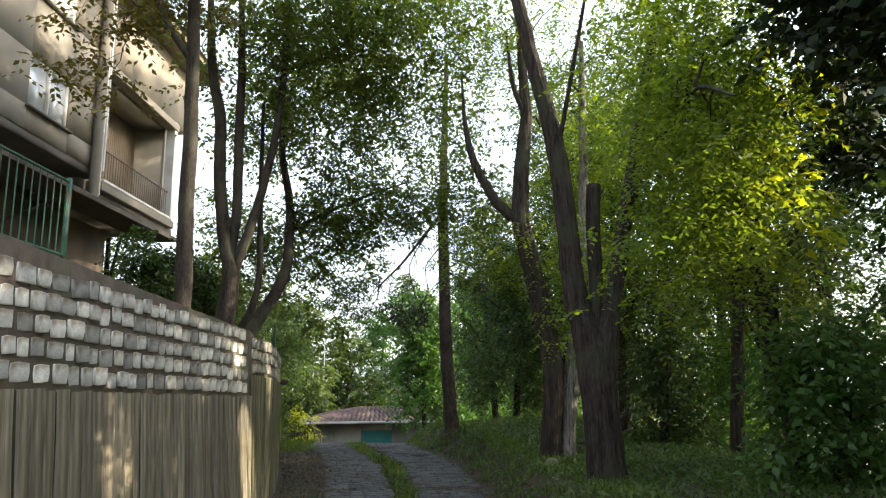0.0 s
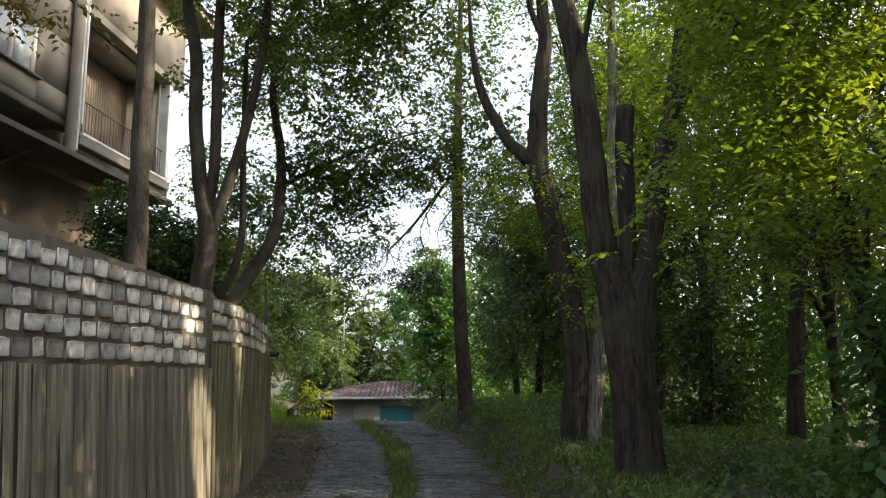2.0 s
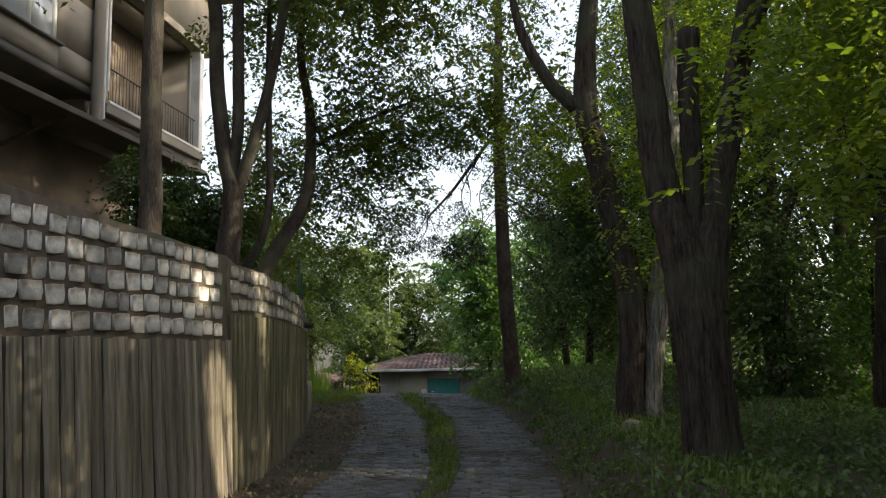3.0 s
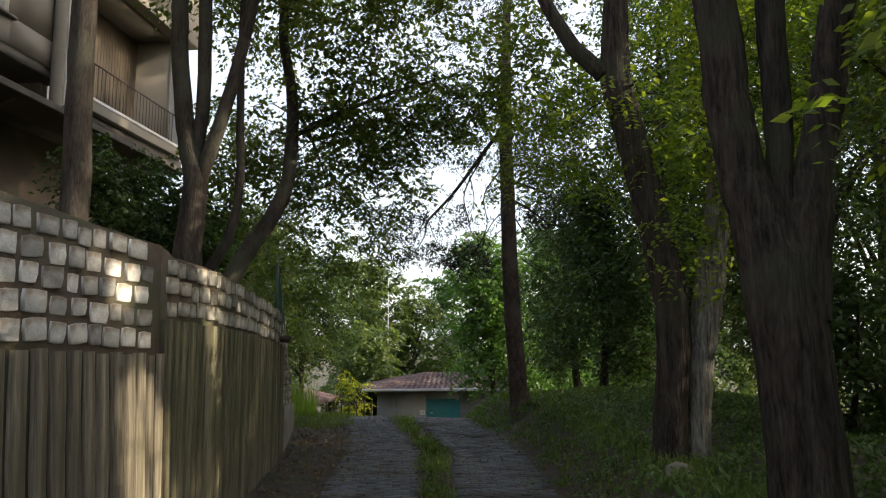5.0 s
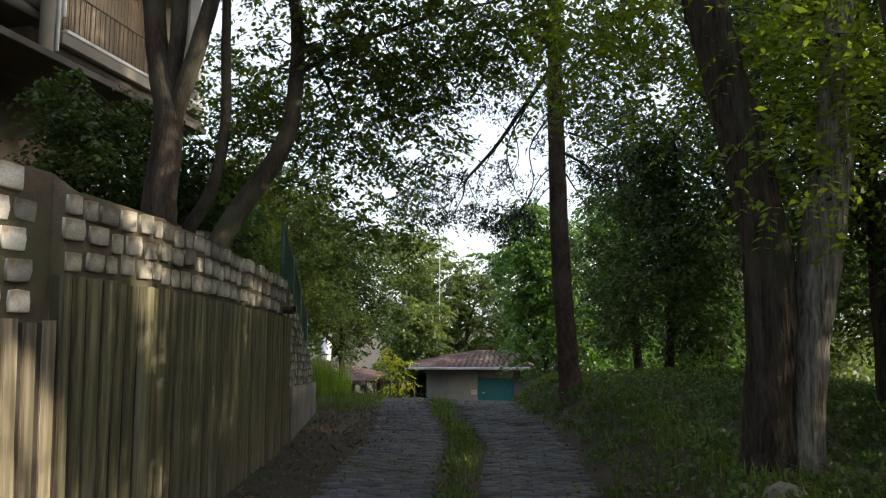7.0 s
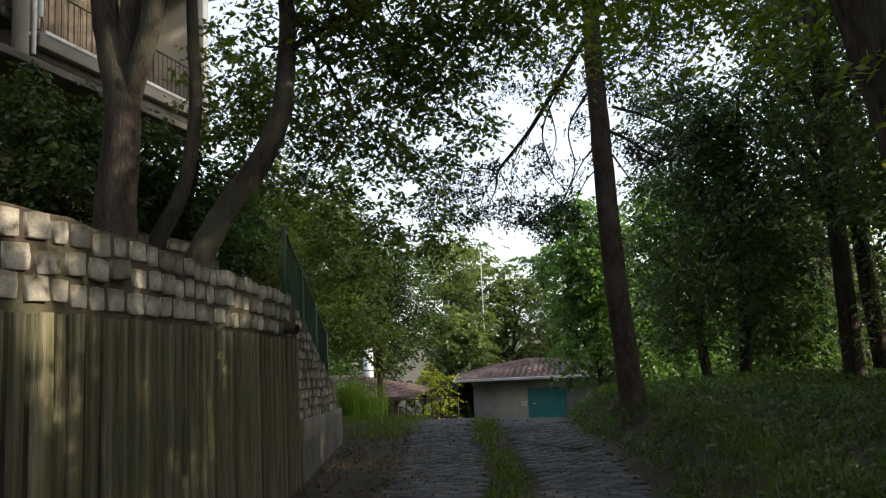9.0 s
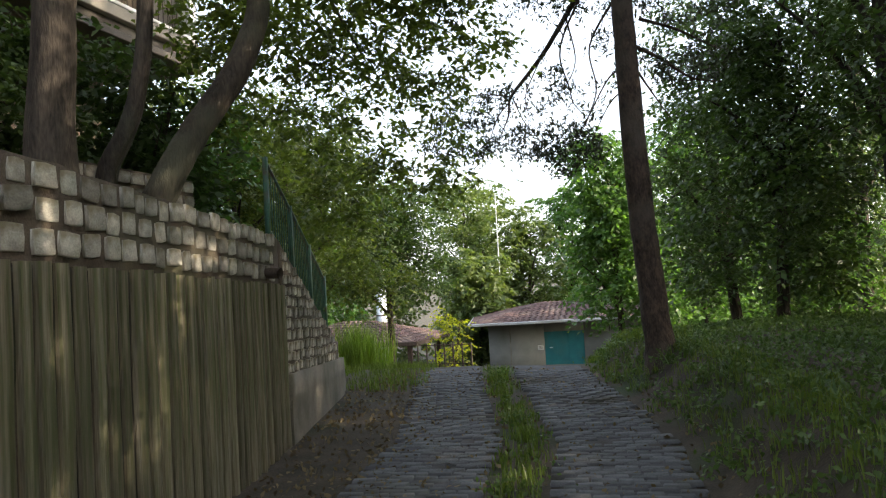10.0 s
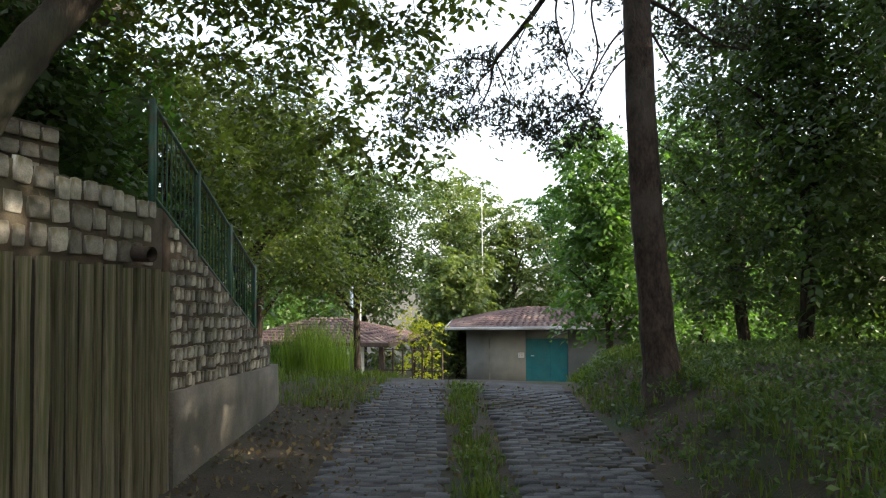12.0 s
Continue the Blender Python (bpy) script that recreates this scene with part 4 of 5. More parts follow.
# the three-forked tree and the two-stemmed tree on the bank
tree("robinia_tree", (1.95, 9.35, ground_z(1.95, 9.35)),
     [[(2.02, 9.35, 0.1, 0.374), (2.0, 9.35, 0.5, 0.267), (1.98, 9.35, 0.95, 0.223), (1.95, 9.36, 1.45, 0.215), (1.89, 9.37, 2.1, 0.218), (1.8, 9.39, 2.5, 0.178), (1.7, 9.4, 2.9, 0.145), (1.65, 9.4, 3.3, 0.139), (1.6, 9.4, 3.95, 0.134), (1.54, 9.4, 4.6, 0.126), (1.4, 9.4, 5.4, 0.111), (1.2, 9.4, 6.2, 0.098), (1.0, 9.4, 7.2, 0.080), (0.65, 9.5, 8.4, 0.049), (0.3, 9.7, 10, 0.020)],
      [(1.92, 9.4, 2.2, 0.125), (1.94, 9.42, 2.8, 0.085), (1.955, 9.42, 3.2, 0.087), (1.945, 9.42, 3.85, 0.089), (1.98, 9.42, 4.42, 0.093)],
      [(1.98, 9.37, 1.9, 0.178), (2.06, 9.38, 2.45, 0.142), (2.15, 9.38, 2.9, 0.109), (2.23, 9.38, 3.25, 0.104), (2.34, 9.38, 3.85, 0.100), (2.5, 9.36, 4.55, 0.100), (2.68, 9.3, 5.7, 0.076), (3.0, 9.0, 7.5, 0.028)],
      [(1.02, 9.4, 7.1, 0.062), (1.4, 9.4, 7.7, 0.055), (2.3, 9.4, 7.95, 0.043), (3.2, 9.3, 8.8, 0.016)],
      [(2.35, 9.38, 4.0, 0.039), (2.5, 8.2, 4.6, 0.035), (2.5, 6.9, 4.7, 0.027), (2.45, 5.8, 4.2, 0.009)],
      [(1.5, 9.4, 4.8, 0.031), (1.75, 9.0, 6.2, 0.027), (1.9, 8.6, 7.2, 0.009)]],
     [(2.75, 7.4, 4.3, 0.7, 0.9, 1.1, 75), (2.7, 7.4, 3.1, 0.5, 0.7, 0.6, 30), (2.9, 7.9, 5.7, 0.9, 1.1, 1.1, 70), (1.4, 9.6, 9.3, 2.0, 2.0, 1.2, 34), (3.4, 9.2, 7.4, 1.3, 1.8, 1.3, 55)],
     M["bark"], M["leaf_robinia"], "old robinia forking in a V round a sawn-off stem, feathery leaves", per=10, spread=0.32, seed=7, style="frond", sides=44, wobble=0.045, sawn=(1,))
tree("robinia_tree", (1.88, 12.2, ground_z(1.88, 12.2)),
     [[(1.68, 12.2, 0.3, 0.3), (1.69, 12.2, 0.75, 0.185), (1.71, 12.2, 1.2, 0.165), (1.76, 12.2, 1.75, 0.165), (1.72, 12.2, 2.4, 0.165), (1.57, 12.2, 3.2, 0.158), (1.4, 12.2, 3.95, 0.155), (1.29, 12.2, 4.5, 0.155), (1.29, 12.2, 5.1, 0.138), (1.36, 12.2, 5.9, 0.115), (1.42, 12.25, 6.6, 0.095), (1.3, 12.3, 8.5, 0.041)],
      [(1.96, 12.27, 0.3, 0.23), (1.95, 12.27, 0.9, 0.135), (2.02, 12.27, 1.6, 0.142), (2.13, 12.27, 2.25, 0.142), (2.28, 12.3, 3.2, 0.123), (2.4, 12.4, 5.0, 0.090), (2.5, 12.6, 8.0, 0.041)],
      [(1.15, 12.2, 4.6, 0.098), (0.8, 12.2, 5.0, 0.082), (0.5, 12.2, 5.6, 0.066), (0.35, 12.2, 6.3, 0.041), (0.3, 12.3, 7.2, 0.016)],
      [(1.42, 12.2, 6.4, 0.049), (1.2, 12.2, 7.0, 0.041), (1.1, 12.2, 8.0, 0.016)]],
     [(1.2, 12.6, 8.6, 1.7, 1.8, 1.2, 34), (2.7, 13.2, 6.6, 1.4, 1.6, 1.6, 80), (2.0, 11.95, 2.9, 0.4, 0.35, 0.4, 6), (1.8, 12.1, 3.9, 0.8, 0.5, 0.7, 16), (0.9, 13.4, 4.4, 0.8, 0.8, 0.9, 26), (0.4, 13, 8.2, 1.2, 1.5, 1.0, 18), (2.9, 13.4, 4.4, 0.8, 1.0, 0.8, 22)],
     M["bark"], M["leaf_robinia"], "robinia with two furrowed stems, one leaning over the road", per=13, spread=0.3, seed=9, style="frond", sides=40, wobble=0.045, barks={1: M["bark_pale"]})

# the pine at the road's end
tree("pine_tree", (0.1, 19.6, ground_z(0.1, 19.6)),
     [[(0.14, 19.6, 0.3, .29), (0.1, 19.6, 0.72, .2), (0.04, 19.6, 1.5, .175), (-0.04, 19.6, 2.7, .165), (-0.08, 19.6, 4.4, .152), (-0.11, 19.6, 5.9, .135), (-0.08, 19.6, 8.0, .1), (0.0, 19.6, 11.0, .05)],
      [(-0.09, 19.6, 6.45, 0.045), (-0.64, 20.0, 5.87, 0.04), (-1.24, 20.4, 5.2, 0.034), (-1.61, 20.6, 4.86, 0.03), (-1.93, 20.7, 4.55, 0.024), (-1.99, 20.7, 4.25, 0.014), (-2.15, 20.8, 3.98, 0.008)],
      [(-1.93, 20.7, 4.56, 0.014), (-2.29, 20.9, 4.68, 0.011), (-2.68, 21.0, 4.72, 0.008), (-3.0, 21.1, 4.55, 0.005), (-3.15, 21.2, 4.39, 0.004)],
      [(-1.95, 20.7, 4.49, 0.012), (-2.12, 20.5, 4.21, 0.009), (-2.28, 20.4, 3.79, 0.005), (-2.44, 20.4, 3.65, 0.004)],
      [(-1.9, 20.7, 4.53, 0.012), (-1.77, 20.8, 4.18, 0.009), (-1.6, 20.9, 3.93, 0.006), (-1.48, 20.9, 3.77, 0.004)],
      [(-1.28, 20.4, 5.16, 0.012), (-1.49, 20.3, 4.75, 0.01), (-1.62, 20.2, 4.38, 0.007), (-1.55, 20.2, 4.01, 0.004)],
      [(-0.5, 19.9, 6.01, 0.02), (-1.04, 20.2, 5.1, 0.014), (-0.96, 20.3, 4.49, 0.011), (-0.91, 20.3, 4.24, 0.009), (-0.77, 20.4, 4.04, 0.006), (-0.74, 20.4, 3.82, 0.004)],
      [(-0.18, 19.6, 5.49, 0.02), (-0.6, 20.0, 4.98, 0.013), (-0.55, 20.1, 4.39, 0.011), (-0.69, 20.2, 4.02, 0.008), (-0.97, 20.3, 3.61, 0.005), (-1.08, 20.3, 3.44, 0.004)],
      [(-0.1, 19.6, 4.52, 0.016), (-0.36, 19.9, 4.44, 0.012), (-0.64, 20.1, 4.06, 0.009), (-0.86, 20.2, 3.72, 0.006), (-1.25, 20.3, 3.55, 0.004)],
      [(-0.09, 19.6, 4.23, 0.014), (-0.34, 19.9, 4.11, 0.01), (-0.54, 20.0, 3.82, 0.007), (-0.75, 20.1, 3.41, 0.004)],
      [(-0.93, 20.2, 5.51, 0.013), (-0.86, 20.4, 4.87, 0.009), (-1.17, 20.6, 4.45, 0.006), (-1.45, 20.7, 4.35, 0.004)],
      [(0.05, 19.6, 4.75, 0.03), (0.36, 19.8, 4.6, 0.024), (0.76, 20.0, 4.33, 0.016), (1.18, 20.3, 4.29, 0.008)],
      [(0.12, 19.6, 5.13, 0.026), (0.61, 19.9, 5.0, 0.02), (1.19, 20.3, 4.75, 0.01)],
      [(0.07, 19.6, 4.37, 0.018), (0.25, 19.8, 4.09, 0.012), (0.44, 20.0, 3.81, 0.006)]],
     [(-1.9, 20.6, 4.2, 1.2, 0.35, 0.6, 40), (-1.2, 20.4, 3.75, 0.9, 0.3, 0.35, 46), (-2.9, 21.0, 4.1, 0.7, 0.4, 0.4, 24), (-0.8, 20.2, 4.7, 0.7, 0.4, 0.8, 26), (-2.15, 20.8, 4.6, 0.3, 0.25, 0.22, 14), (-2.52, 20.4, 3.66, 0.32, 0.25, 0.1, 8), (-3.12, 21.1, 4.32, 0.3, 0.25, 0.14, 6), (-2.2, 20.5, 3.8, 0.25, 0.2, 0.12, 6),
      (-1.88, 20.8, 3.92, 0.2, 0.2, 0.14, 6), (-1.66, 20.8, 3.61, 0.25, 0.2, 0.12, 7), (-1.08, 20.3, 3.28, 0.24, 0.2, 0.11, 8), (-1.25, 20.3, 3.55, 0.3, 0.2, 0.12, 7),
      (-0.9, 20.3, 3.67, 0.28, 0.2, 0.14, 8), (-0.65, 20.1, 3.41, 0.24, 0.2, 0.2, 7), (-3.57, 21.4, 3.97, 0.3, 0.3, 0.15, 6), (-2.68, 21.0, 4.38, 0.2, 0.2, 0.15, 4),
      (-1.34, 20.5, 4.29, 0.4, 0.25, 0.3, 5), (-0.86, 20.2, 5.71, 1.0, 0.5, 0.4, 22), (0.23, 19.8, 4.55, 0.35, 0.3, 0.25, 12), (0.67, 20.0, 4.44, 0.4, 0.3, 0.3, 16),
      (0.99, 20.2, 4.67, 0.5, 0.4, 0.4, 19), (-0.37, 19.9, 5.92, 1.0, 0.9, 0.5, 50), (-1.67, 20.4, 6.28, 0.9, 0.6, 0.35, 22), (0.68, 19.9, 5.57, 0.9, 0.8, 0.5, 50), (-0.2, 19.8, 8.9, 1.6, 1.5, 0.9, 90), (1.3, 19.7, 6.6, 1.0, 1.0, 0.9, 70), (0.7, 20.4, 6.7, 0.9, 0.6, 0.6, 36)],
     M["bark_pine"], M["needle"], "pine with a reddish scaly trunk and drooping half-bare boughs", 0.095, 20, 0.085, 11, "needle", 16, twig=0.012, wobble=0.04)


# woods, by a function for a plain broadleaf tree
def broadleaf(x, y, h, w, leaf, seed, label, low=0.25, n=130, size=0.11, per=44, spread=0.4, bark="bark", name="broadleaf_tree", group="wood trees"):
    rng = random.Random(seed)
    z = ground_z(x, y)
    r = 0.035 * h ** 0.75 * 0.8
    lean = (rng.uniform(-.5, .5), rng.uniform(-.5, .5))
    limbs = [trunk_line(x, y, z, h * 0.85, r, lean)]
    for k in range(5):
        a = k * 2.4 + rng.uniform(0, 1)
        q = rng.uniform(0.2, 0.55)
        sx, sy, sz = x + lean[0] * q, y + lean[1] * q, z + h * q
        e = w * rng.uniform(0.5, 0.8)
        limbs.append([(sx, sy, sz, r * 0.45), (sx + math.cos(a) * e * 0.5, sy + math.sin(a) * e * 0.5, sz + h * 0.14, r * 0.3), (sx + math.cos(a) * e, sy + math.sin(a) * e, sz + h * 0.22, r * 0.1)])
    blobs = []
    lo = z + h * low
    for k in range(10):
        a = k * 2.4 + rng.uniform(-0.6, 0.6)
        q = (k + 0.5) / 10
        rad = w * rng.uniform(0.32, 0.62)
        off = w * rng.uniform(0.35, 0.75) * (1 - 0.55 * q)
        blobs.append((x + math.cos(a) * off, y + math.sin(a) * off, lo + (z + h - lo) * q, rad, rad, (z + h - lo) * rng.uniform(0.08, 0.17) + 0.2, max(4, n // 10)))
    return tree(name, (x, y, z), limbs, blobs, M[bark], M[leaf], label, size, per, spread, seed, sides=8, twig=0.02, group=group)


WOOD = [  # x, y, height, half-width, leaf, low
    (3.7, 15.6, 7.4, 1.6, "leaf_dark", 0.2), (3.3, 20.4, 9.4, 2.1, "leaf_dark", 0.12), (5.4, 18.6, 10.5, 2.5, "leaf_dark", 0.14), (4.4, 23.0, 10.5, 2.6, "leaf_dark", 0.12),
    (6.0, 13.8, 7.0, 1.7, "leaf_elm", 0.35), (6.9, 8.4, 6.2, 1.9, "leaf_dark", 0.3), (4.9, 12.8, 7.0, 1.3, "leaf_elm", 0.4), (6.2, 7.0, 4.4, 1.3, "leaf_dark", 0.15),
    (4.1, 6.1, 9.0, 1.25, "leaf_shaded", 0.44), (5.6, 7.4, 9.5, 1.5, "leaf_shaded", 0.4), (5.4, 3.2, 10.0, 2.0, "leaf_shaded", 0.1), (4.6, 0.5, 10, 2.2, "leaf_dark", 0.1), (7.5, 20.8, 11, 2.8, "leaf_dark", 0.16),
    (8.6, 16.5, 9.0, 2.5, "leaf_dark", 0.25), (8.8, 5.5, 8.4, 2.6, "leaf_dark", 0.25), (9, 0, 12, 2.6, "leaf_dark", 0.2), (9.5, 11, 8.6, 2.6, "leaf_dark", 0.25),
    # rear trees (y below -4) and those past x 13 are unseen light blockers
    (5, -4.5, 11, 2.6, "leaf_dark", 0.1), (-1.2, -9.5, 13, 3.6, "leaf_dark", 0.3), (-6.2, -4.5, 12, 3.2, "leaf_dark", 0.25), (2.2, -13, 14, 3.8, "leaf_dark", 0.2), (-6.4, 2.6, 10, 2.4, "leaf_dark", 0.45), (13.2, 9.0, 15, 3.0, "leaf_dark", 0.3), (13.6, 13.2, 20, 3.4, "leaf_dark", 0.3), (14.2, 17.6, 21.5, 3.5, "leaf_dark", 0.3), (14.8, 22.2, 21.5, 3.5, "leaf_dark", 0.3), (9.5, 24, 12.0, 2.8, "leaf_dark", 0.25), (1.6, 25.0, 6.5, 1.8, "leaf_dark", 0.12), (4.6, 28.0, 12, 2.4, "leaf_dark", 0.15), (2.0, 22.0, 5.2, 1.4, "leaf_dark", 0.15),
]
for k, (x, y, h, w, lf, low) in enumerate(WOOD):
    broadleaf(x, y, h, w, lf, 40 + k, "leafy young tree in the shaded wood beside the road, unseen ones added for shade", low, 300 if x > 12 else 250 if x > 6 else 110 if lf == "leaf_elm" else 230, 0.15 if lf == "leaf_shaded" else 0.2 if x > 12 else 0.13 if x > 6 else 0.115, 108 if lf == "leaf_shaded" else 99 if x > 12 else 72 if x > 6 else 54 if lf == "leaf_elm" else 63, 0.4 if x > 6 else 0.36)
broadleaf(-1.0, 31.5, 7.0, 1.9, "leaf_fresh", 71, "fresh green maple leaning over the garage", 0.25, 255, 0.184, 56, 0.4)
broadleaf(1.6, 33.5, 8.2, 2.2, "leaf_fresh", 72, "fresh green maple beside the garage", 0.2, 204, 0.184, 56, 0.45)
broadleaf(-7.4, 23.6, 5.8, 2.3, "leaf_elm", 73, "spreading small tree behind the stone wall", 0.36, 240, 0.115, 63, 0.36)
broadleaf(-9.4, 27.5, 6.8, 2.6, "leaf_elm", 74, "broad leafy tree behind the stone wall", 0.4, 240, 0.13, 63, 0.4)
broadleaf(-7.7, 30.0, 6.2, 2.2, "leaf_dark", 75, "dark leafy tree above the pavilion path", 0.52, 240, 0.13, 63, 0.4)
broadleaf(-7.4, 18.6, 2.8, 1.2, "leaf_dark", 76, "dark shrub below the house balcony", 0.05, 153, 0.115, 64, 0.35)
broadleaf(-6.2, 15.0, 2.2, 0.9, "leaf_dark", 77, "dark shrub under the balcony", 0.02, 136, 0.103, 64, 0.3)
broadleaf(-7.4, 21.2, 4.8, 1.5, "leaf_elm", 78, "leafy tree behind the railing", 0.45, 153, 0.103, 64, 0.35)
for k, (x, y, h, w, lf) in enumerate([(-8.4, 21.4, 5.0, 1.9, "leaf_dark"), (-10.5, 22.5, 9.0, 2.4, "leaf_elm"), (-6.4, 18.4, 3.2, 1.2, "leaf_fresh"), (-6.0, 16.8, 2.6, 1.1, "leaf_dark"), (-13.5, 27.0, 9.5, 2.6, "leaf_elm")]):
    broadleaf(x, y, h, w, lf, 140 + k, "leafy tree crowding the terrace behind the railing", 0.05, 150, 0.13, 42, 0.34, group="terrace trees")
for k, (x, y, h, w) in enumerate([(4.8, 5.0, 2.2, 1.0), (6.2, 7.6, 2.6, 1.2), (5.2, 9.8, 1.9, 0.9), (7.0, 11.0, 2.8, 1.3), (3.9, 7.6, 1.6, 0.8), (3.9, 13.4, 1.7, 0.8), (6.4, 3.0, 2.4, 1.2), (4.4, 2.4, 2.0, 0.9), (3.4, 25.6, 2.6, 1.3), (7.6, 9.0, 2.6, 1.3), (8.2, 12.8, 2.6, 1.3), (6.0, 5.6, 2.2, 1.1), (5.6, 14.6, 2.4, 1.1), (7.6, 18.6, 2.8, 1.4), (6.6, 16.4, 2.4, 1.2)]):
    broadleaf(x, y, h, w, "leaf_dark" if k % 2 else "leaf_fresh", 170 + k, "low leafy bush in the shade of the wood", 0.02, 100, 0.11, 40, 0.3, name="bush", group="bushes")
broadleaf(3.75, 8.1, 4.8, 0.7, "leaf_lime", 190, "sunlit lime-green sapling with broad leaves", 0.55, 32, 0.14, 18, 0.26, name="sapling", group="saplings")
broadleaf(-5.7, 29.3, 2.3, 0.75, "leaf_lime", 191, "yellow-green bush beside the garden fence", 0.05, 40, 0.1, 27, 0.25, name="bush", group="bushes")
FAR = [(-20, 52, 10, 3.4), (-15.5, 50, 11.5, 3.2), (-11.0, 53, 11.5, 3.2), (-7.2, 50, 8.5, 2.6), (-5.6, 57, 10.5, 2.8), (-2.6, 55, 12.0, 3.0), (1.5, 51, 11, 3.2), (5.5, 50, 11, 3.2),
       # (4.5, 39.5) and (9.5, 38) stand hidden, added to shade the garage roof
       (-17.5, 44, 8.0, 2.6), (-25, 48, 12, 3.6), (10, 52, 12, 3.6), (-30, 40, 12, 3.6), (-21.5, 36, 8, 2.8), (-13, 62, 12, 3.6), (14, 44, 12, 3.4), (-9.0, 46.0, 6.0, 2.0), (4.5, 39.5, 9.5, 2.8), (9.5, 38, 11, 3.0), (6.5, 43.5, 10, 2.8)]
for k, (x, y, h, w) in enumerate(FAR):
    broadleaf(x, y, h, w, "leaf_far" if k % 4 else "leaf_fresh", 100 + k, "tall leafy tree around the garage, hidden ones added for roof shade", 0.04, 180, 0.3, 46, 0.5, group="far trees")


# ---- small plants ----
def scatter(name, label, mat, points, build, category):
    g = Geo()
    build(g, points)
    return tagged(part(name, g, mat), label, category, kind="stuff")


def blades(height, width, per, rng, lean=0.5, spread=0.05):
    def build(g, pts):
        c = np.repeat(np.asarray(pts), per, 0)
        n = len(c)
        c = c + rng.normal(0, 1, (n, 3)) * (spread, spread, 0)
        h = height * rng.uniform(0.4, 1.15, (n, 1))
        a = rng.uniform(0, 6.28, n)
        out = np.stack([np.cos(a), np.sin(a), np.zeros(n)], 1)
        side = np.stack([-np.sin(a), np.cos(a), np.zeros(n)], 1) * width / 2
        bend = out * h * lean * rng.uniform(0.2, 1, (n, 1))
        up = np.array((0, 0, 1.0)) * h
        v = np.stack([c - side, c + side, c + bend * 0.35 + up * 0.6 + side * 0.8, c + bend * 0.35 + up * 0.6 - side * 0.8, c + bend + up * 0.95 + side * 0.1, c + bend + up * 0.95 - side * 0.1], 1).reshape(-1, 3)
        f = np.concatenate([np.arange(n)[:, None] * 6 + (0, 1, 2, 3), np.arange(n)[:, None] * 6 + (3, 2, 4, 5)])
        g.add(v, f)
    return build


def herbs(height, size, per, rng):
    def build(g, pts):
        c = np.repeat(np.asarray(pts), per, 0)
        n = len(c)
        c = c + rng.normal(0, 1, (n, 3)) * (0.1, 0.1, 0)
        c[:, 2] += height * rng.uniform(0.15, 1.0, n)
        leaves(g, c, size, size * 0.6, rng, 0.1, 0.15)
    return build


def where(n, x0, x1, y0, y1, test, rng):
    out = []
    for _ in range(n):
        x, y = rng.uniform(x0, x1), rng.uniform(y0, y1)
        if test(x, y):
            out.append((x, y, ground_z(x, y)))
    return out


R = np.random.default_rng(21)
in_strip = lambda x, y: abs(x - strip_x(y)) < (0.12 + 0.1 * ease((y - 10) / 5)) * (0.75 + 0.4 * noise.noise((x, y * 1.3, 2)))
on_bank = lambda x, y: x > road_right(y) + 0.1 + 0.25 * noise.noise((0, y * 1.2, 4))
scatter("grass_strip", "weedy green grass strip between the wheel tracks", M["grass"], where(5200, -3.4, 0.3, 4, 22, in_strip, R), blades(0.13, 0.012, 7, R), "grass")
scatter("weeds", "small weeds in the grass strip", M["herb"], where(1500, -3.4, 0.3, 6, 22, in_strip, R), herbs(0.12, 0.05, 8, R), "weeds")
scatter("undergrowth", "low leafy undergrowth on the shaded bank", M["herb"], where(6000, -1.6, 5.5, 5, 26, on_bank, R), herbs(0.085, 0.058, 13, R), "undergrowth")
scatter("bank_ferns", "arching narrow leaves in the undergrowth of the bank", M["herb"], where(900, -1.6, 4.5, 6, 24, lambda x, y: on_bank(x, y) and x > road_right(y) + 0.5 and noise.noise((x * 0.8, y * 0.8, 9)) > -0.1, R), blades(0.15, 0.022, 8, R, 1.8), "plants")
scatter("bank_grass", "grass along the edge of the bank", M["grass"], where(4200, -2.2, 2.4, 6, 25, lambda x, y: on_bank(x, y) and x < road_right(y) + 1.1, R), blades(0.14, 0.01, 7, R), "grass")
scatter("tall_grass", "bright tall grass tuft near the pavilion", M["grass_bright"], [(x, y, ground_z(x, y)) for x, y in R.normal((-6.2, 24.2), (0.35, 0.3), (110, 2))], blades(1.1, 0.014, 9, R, 0.35), "grass")
scatter("verge_grass", "rough grass beyond the wall end", M["grass"], where(4200, -11, 0.6, 19.8, 30, lambda x, y: x > wall_x(y) - 4 and not (strip_x(y) - 1.2 < x < road_right(y) and y < 27), R), blades(0.15, 0.012, 7, R), "grass")
scatter("terrace_grass", "dry grass and weeds along the wall top", M["herb"], where(1500, -5.6, -2.5, 2, 19, lambda x, y: wall_x(y) - 1.2 < x < wall_x(y) - 0.42, R), herbs(0.13, 0.05, 7, R), "weeds")
on_road = lambda x, y: wall_x(y) + 0.12 < x < road_right(y) + 0.3
litter_pts = [(x, y, z + 0.03) for x, y, z in where(11000, -4.6, 1.4, 5, 22, lambda x, y: on_road(x, y) and (x < strip_x(y) - 1.0 or R.random() < 0.3), R)]
scatter("leaf_litter", "dry fallen leaves along the wall foot and tracks", M["litter"], litter_pts, lambda g, p: leaves(g, np.asarray(p), 0.06, 0.035, R, 0.0), "leaves")

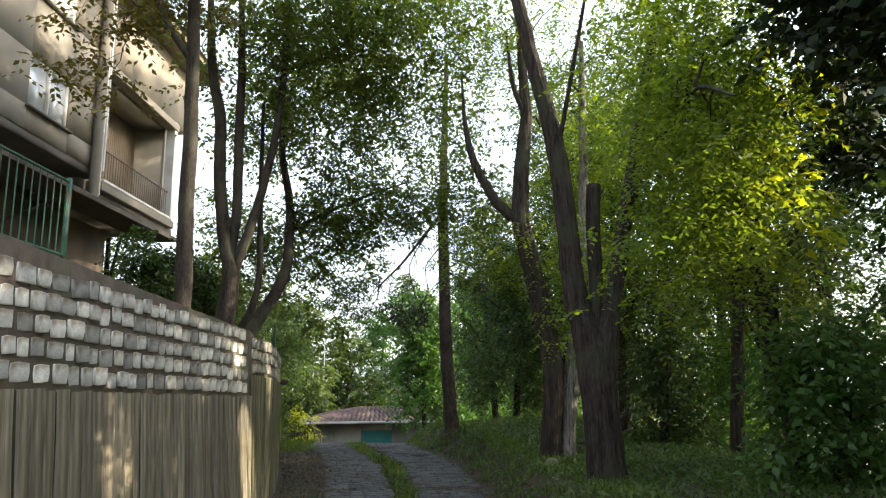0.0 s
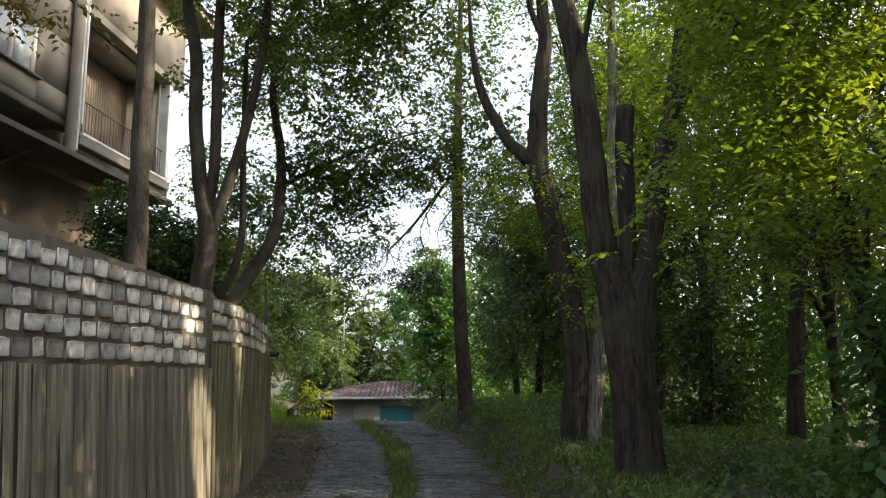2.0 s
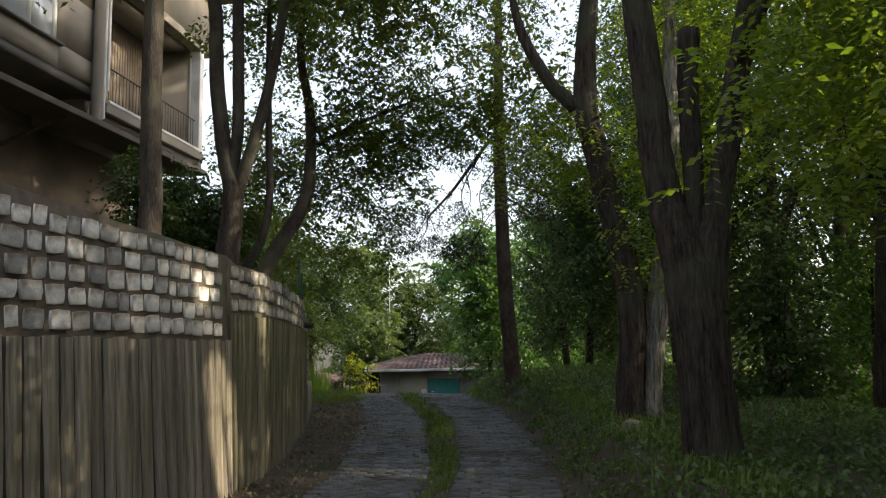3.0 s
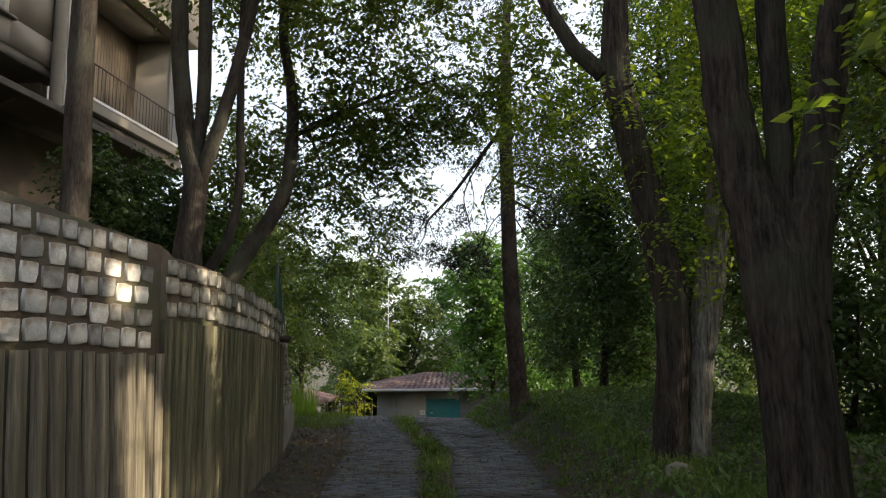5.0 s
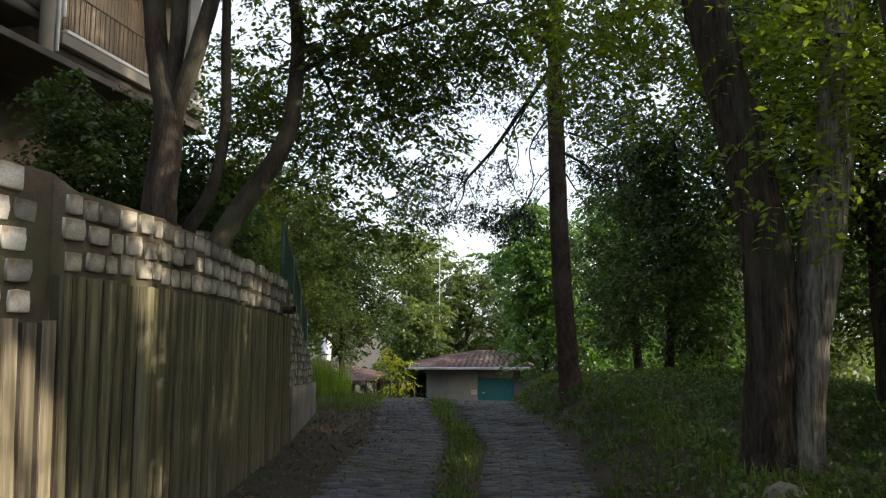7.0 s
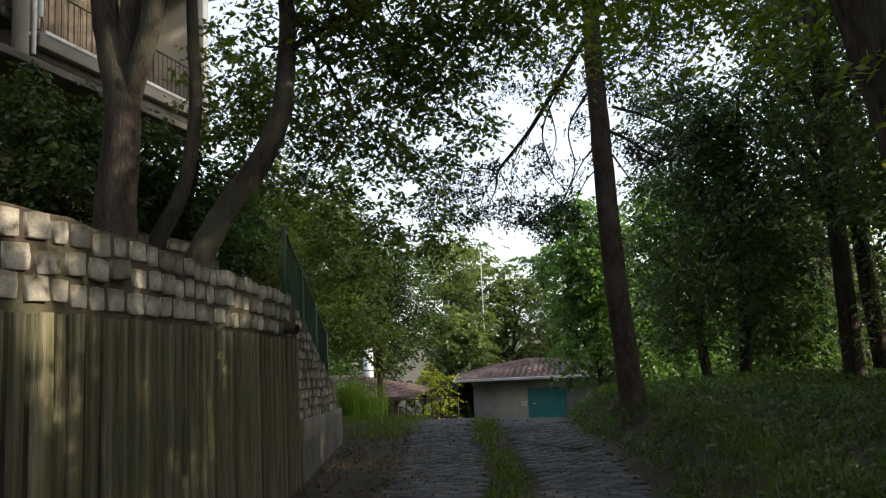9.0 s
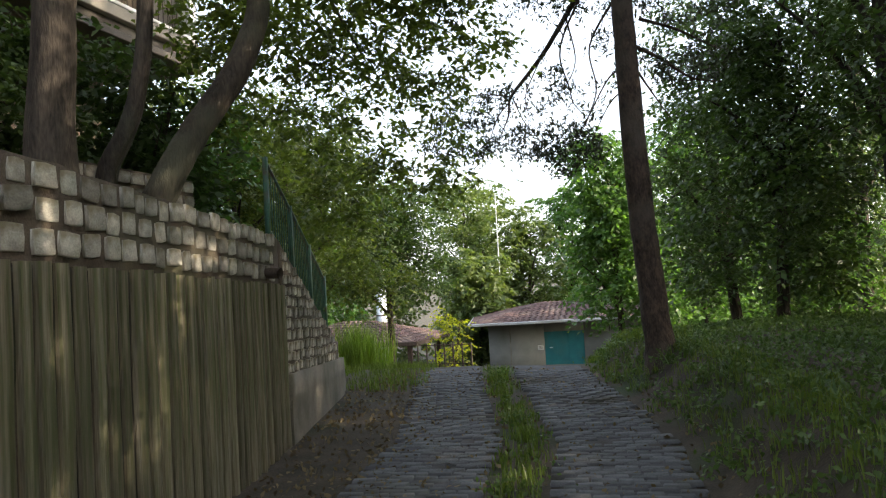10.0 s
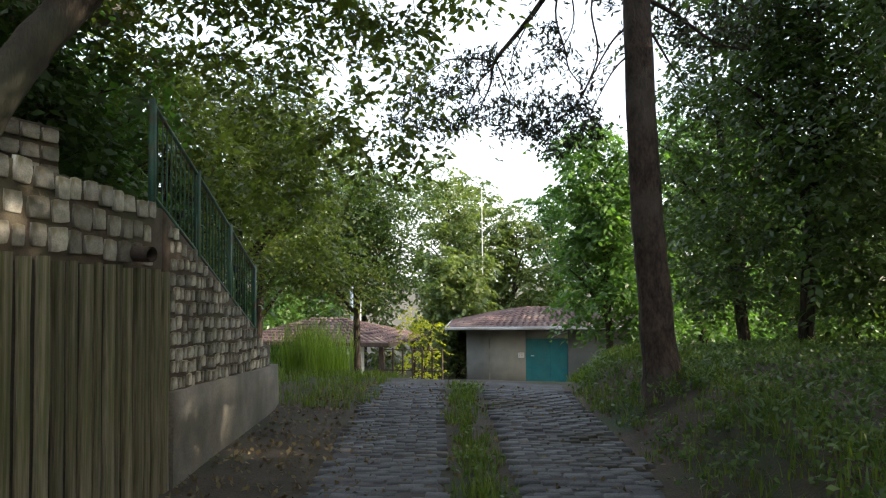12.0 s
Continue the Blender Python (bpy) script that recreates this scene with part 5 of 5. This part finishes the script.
# ---- small fixed things ----
pipe = thing("drain_pipe", (-3.55, 15.67, 1.88), "dark rusty drain pipe stub in the stone wall", "pipe")
g = Geo()
tube(g, [(-0.1, 0, 0), (0.18, -0.02, -0.015)], [0.055, 0.055], 14)
tube(g, [(0.18, -0.02, -0.015), (0.05, 0, 0)], [0.045, 0.045], 14)
part("stub", g, M["iron"], pipe, smooth=True)
slab = thing("pale_stone", (1.6, 11.3, ground_z(1.6, 11.3)), "pale flat stone leaning among low plants by the tree foot", "stone")
bm = bmesh.new()
bmesh.ops.create_icosphere(bm, subdivisions=2, radius=1)
for v in bm.verts:
    v.co = Vector((v.co.x * 0.14, v.co.y * 0.035, v.co.z * 0.09 + 0.04)) * (1 + 0.25 * noise.noise(v.co * 2.3))
me = bpy.data.meshes.new("slab")
bm.to_mesh(me)
bm.free()
me.materials.append(M["concrete"])
part("slab", me, M["concrete"], slab).rotation_euler = (radians(-35), 0, radians(12))
upper = tagged(part("wall_upper", (lambda g: (box(g, -5.05, -4.7, 14.2, 16.2, 2.2, 2.95), g)[1])(Geo()), M["mortar"]), "low upper stone wall at the terrace steps", "wall", kind="structure")

# ---- wall pieces and pavers ----
RS = np.random.default_rng(77)
lay_stones(wall_a, 3.2, 10.43, lambda y: board_top(y) + 0.02, wall_top, RS, 0.176)
lay_stones(wall_b, 10.49, 16.18, lambda y: board_top(y) + 0.02, lambda y: wall_top(y) + 0.05, RS, 0.168, 0.19, MOSSY_STONES)
lay_stones(wall_c, 16.28, 19.6, lambda y: 0.8 - (y - 16.2) * 0.06, lambda y: max(0.85, wall_top(y)) + 0.02, RS, 0.122, 0.125, MOSSY_STONES)
for k in range(5):
    for q in range(10):
        w = 0.2
        piece("stone", MOSSY_STONES[(k * 3 + q) % 10], upper, Vector((0, 1, 0)), Vector((1, 0, 0)), Vector((-4.7, 14.3 + q * 0.2, 2.27 + k * 0.15)), (w - 0.02, 0.03, 0.12))
lay_boards(wall_a, 3.2, 10.43, board_top, RS)
lay_boards(wall_b, 10.49, 16.9, lambda y: board_top(y) if y < 16.2 else 0.78 - (y - 16.2) * 0.6, RS, MOSSY_BOARDS, (0.125, 0.165), (0.045, 0.06))


def build_pavers():
    """Worn paving bricks in running bond over the tracks' far stretch."""
    rng = np.random.default_rng(4)
    g = Geo()
    g.add([(-.5, -.5, 0), (.5, -.5, 0), (.5, .5, 0), (-.5, .5, 0), (-.46, -.42, 1), (.46, -.42, 1), (.46, .42, 1), (-.46, .42, 1)],
          [(4, 5, 6, 7), (0, 1, 5, 4), (1, 2, 6, 5), (2, 3, 7, 6), (3, 0, 4, 7)])
    me = g.mesh("paver", M["paver"])
    unit = (g.v[0].copy(), g.f[0].copy())
    rest = Geo()
    roads = [o for o in scene.objects if o.name.split(".")[0] == "road"]
    for side, parent in zip((-1, 1), roads):
        for r, y in enumerate(np.arange(9.0, 21.6, 0.112)):
            s, rr = strip_x(y), road_right(y)
            half = 0.17 + 0.1 * ease((y - 11) / 5)
            a, b = (s + half, rr - 0.12) if side > 0 else (max(s - half - 1.15, wall_x(y) + 0.45), s - half)
            d = Vector((strip_x(y + 0.3) - strip_x(y - 0.3), 0.6, 0)).normalized()
            for x in np.arange(a + (0.105 if r % 2 else 0), b - 0.1, 0.212):
                if rng.random() < 0.06:
                    continue
                xx, tilt = x + 0.1, rng.normal(0, 0.02)
                z = ground_z(xx, y) + 0.004 + rng.normal(0, 0.003)
                m = Matrix.Translation((xx, y, z)) @ Matrix.Rotation(math.atan2(-d.x, d.y) + rng.normal(0, 0.02), 4, "Z") @ Matrix.Rotation(tilt, 4, "Y") @ Matrix.Diagonal((0.2, 0.1, 0.03, 1))
                if 15.3 < y < 17.6:
                    ob = new("paver", me)
                    ob.parent = parent
                    ob.matrix_world = m
                else:
                    mm = np.array(m)
                    rest.add(unit[0] @ mm[:3, :3].T + mm[:3, 3], unit[1])
    part("paving", rest, M["paver_rest"], roads[0], "worn grey paving bricks", kind="stuff")


build_pavers()
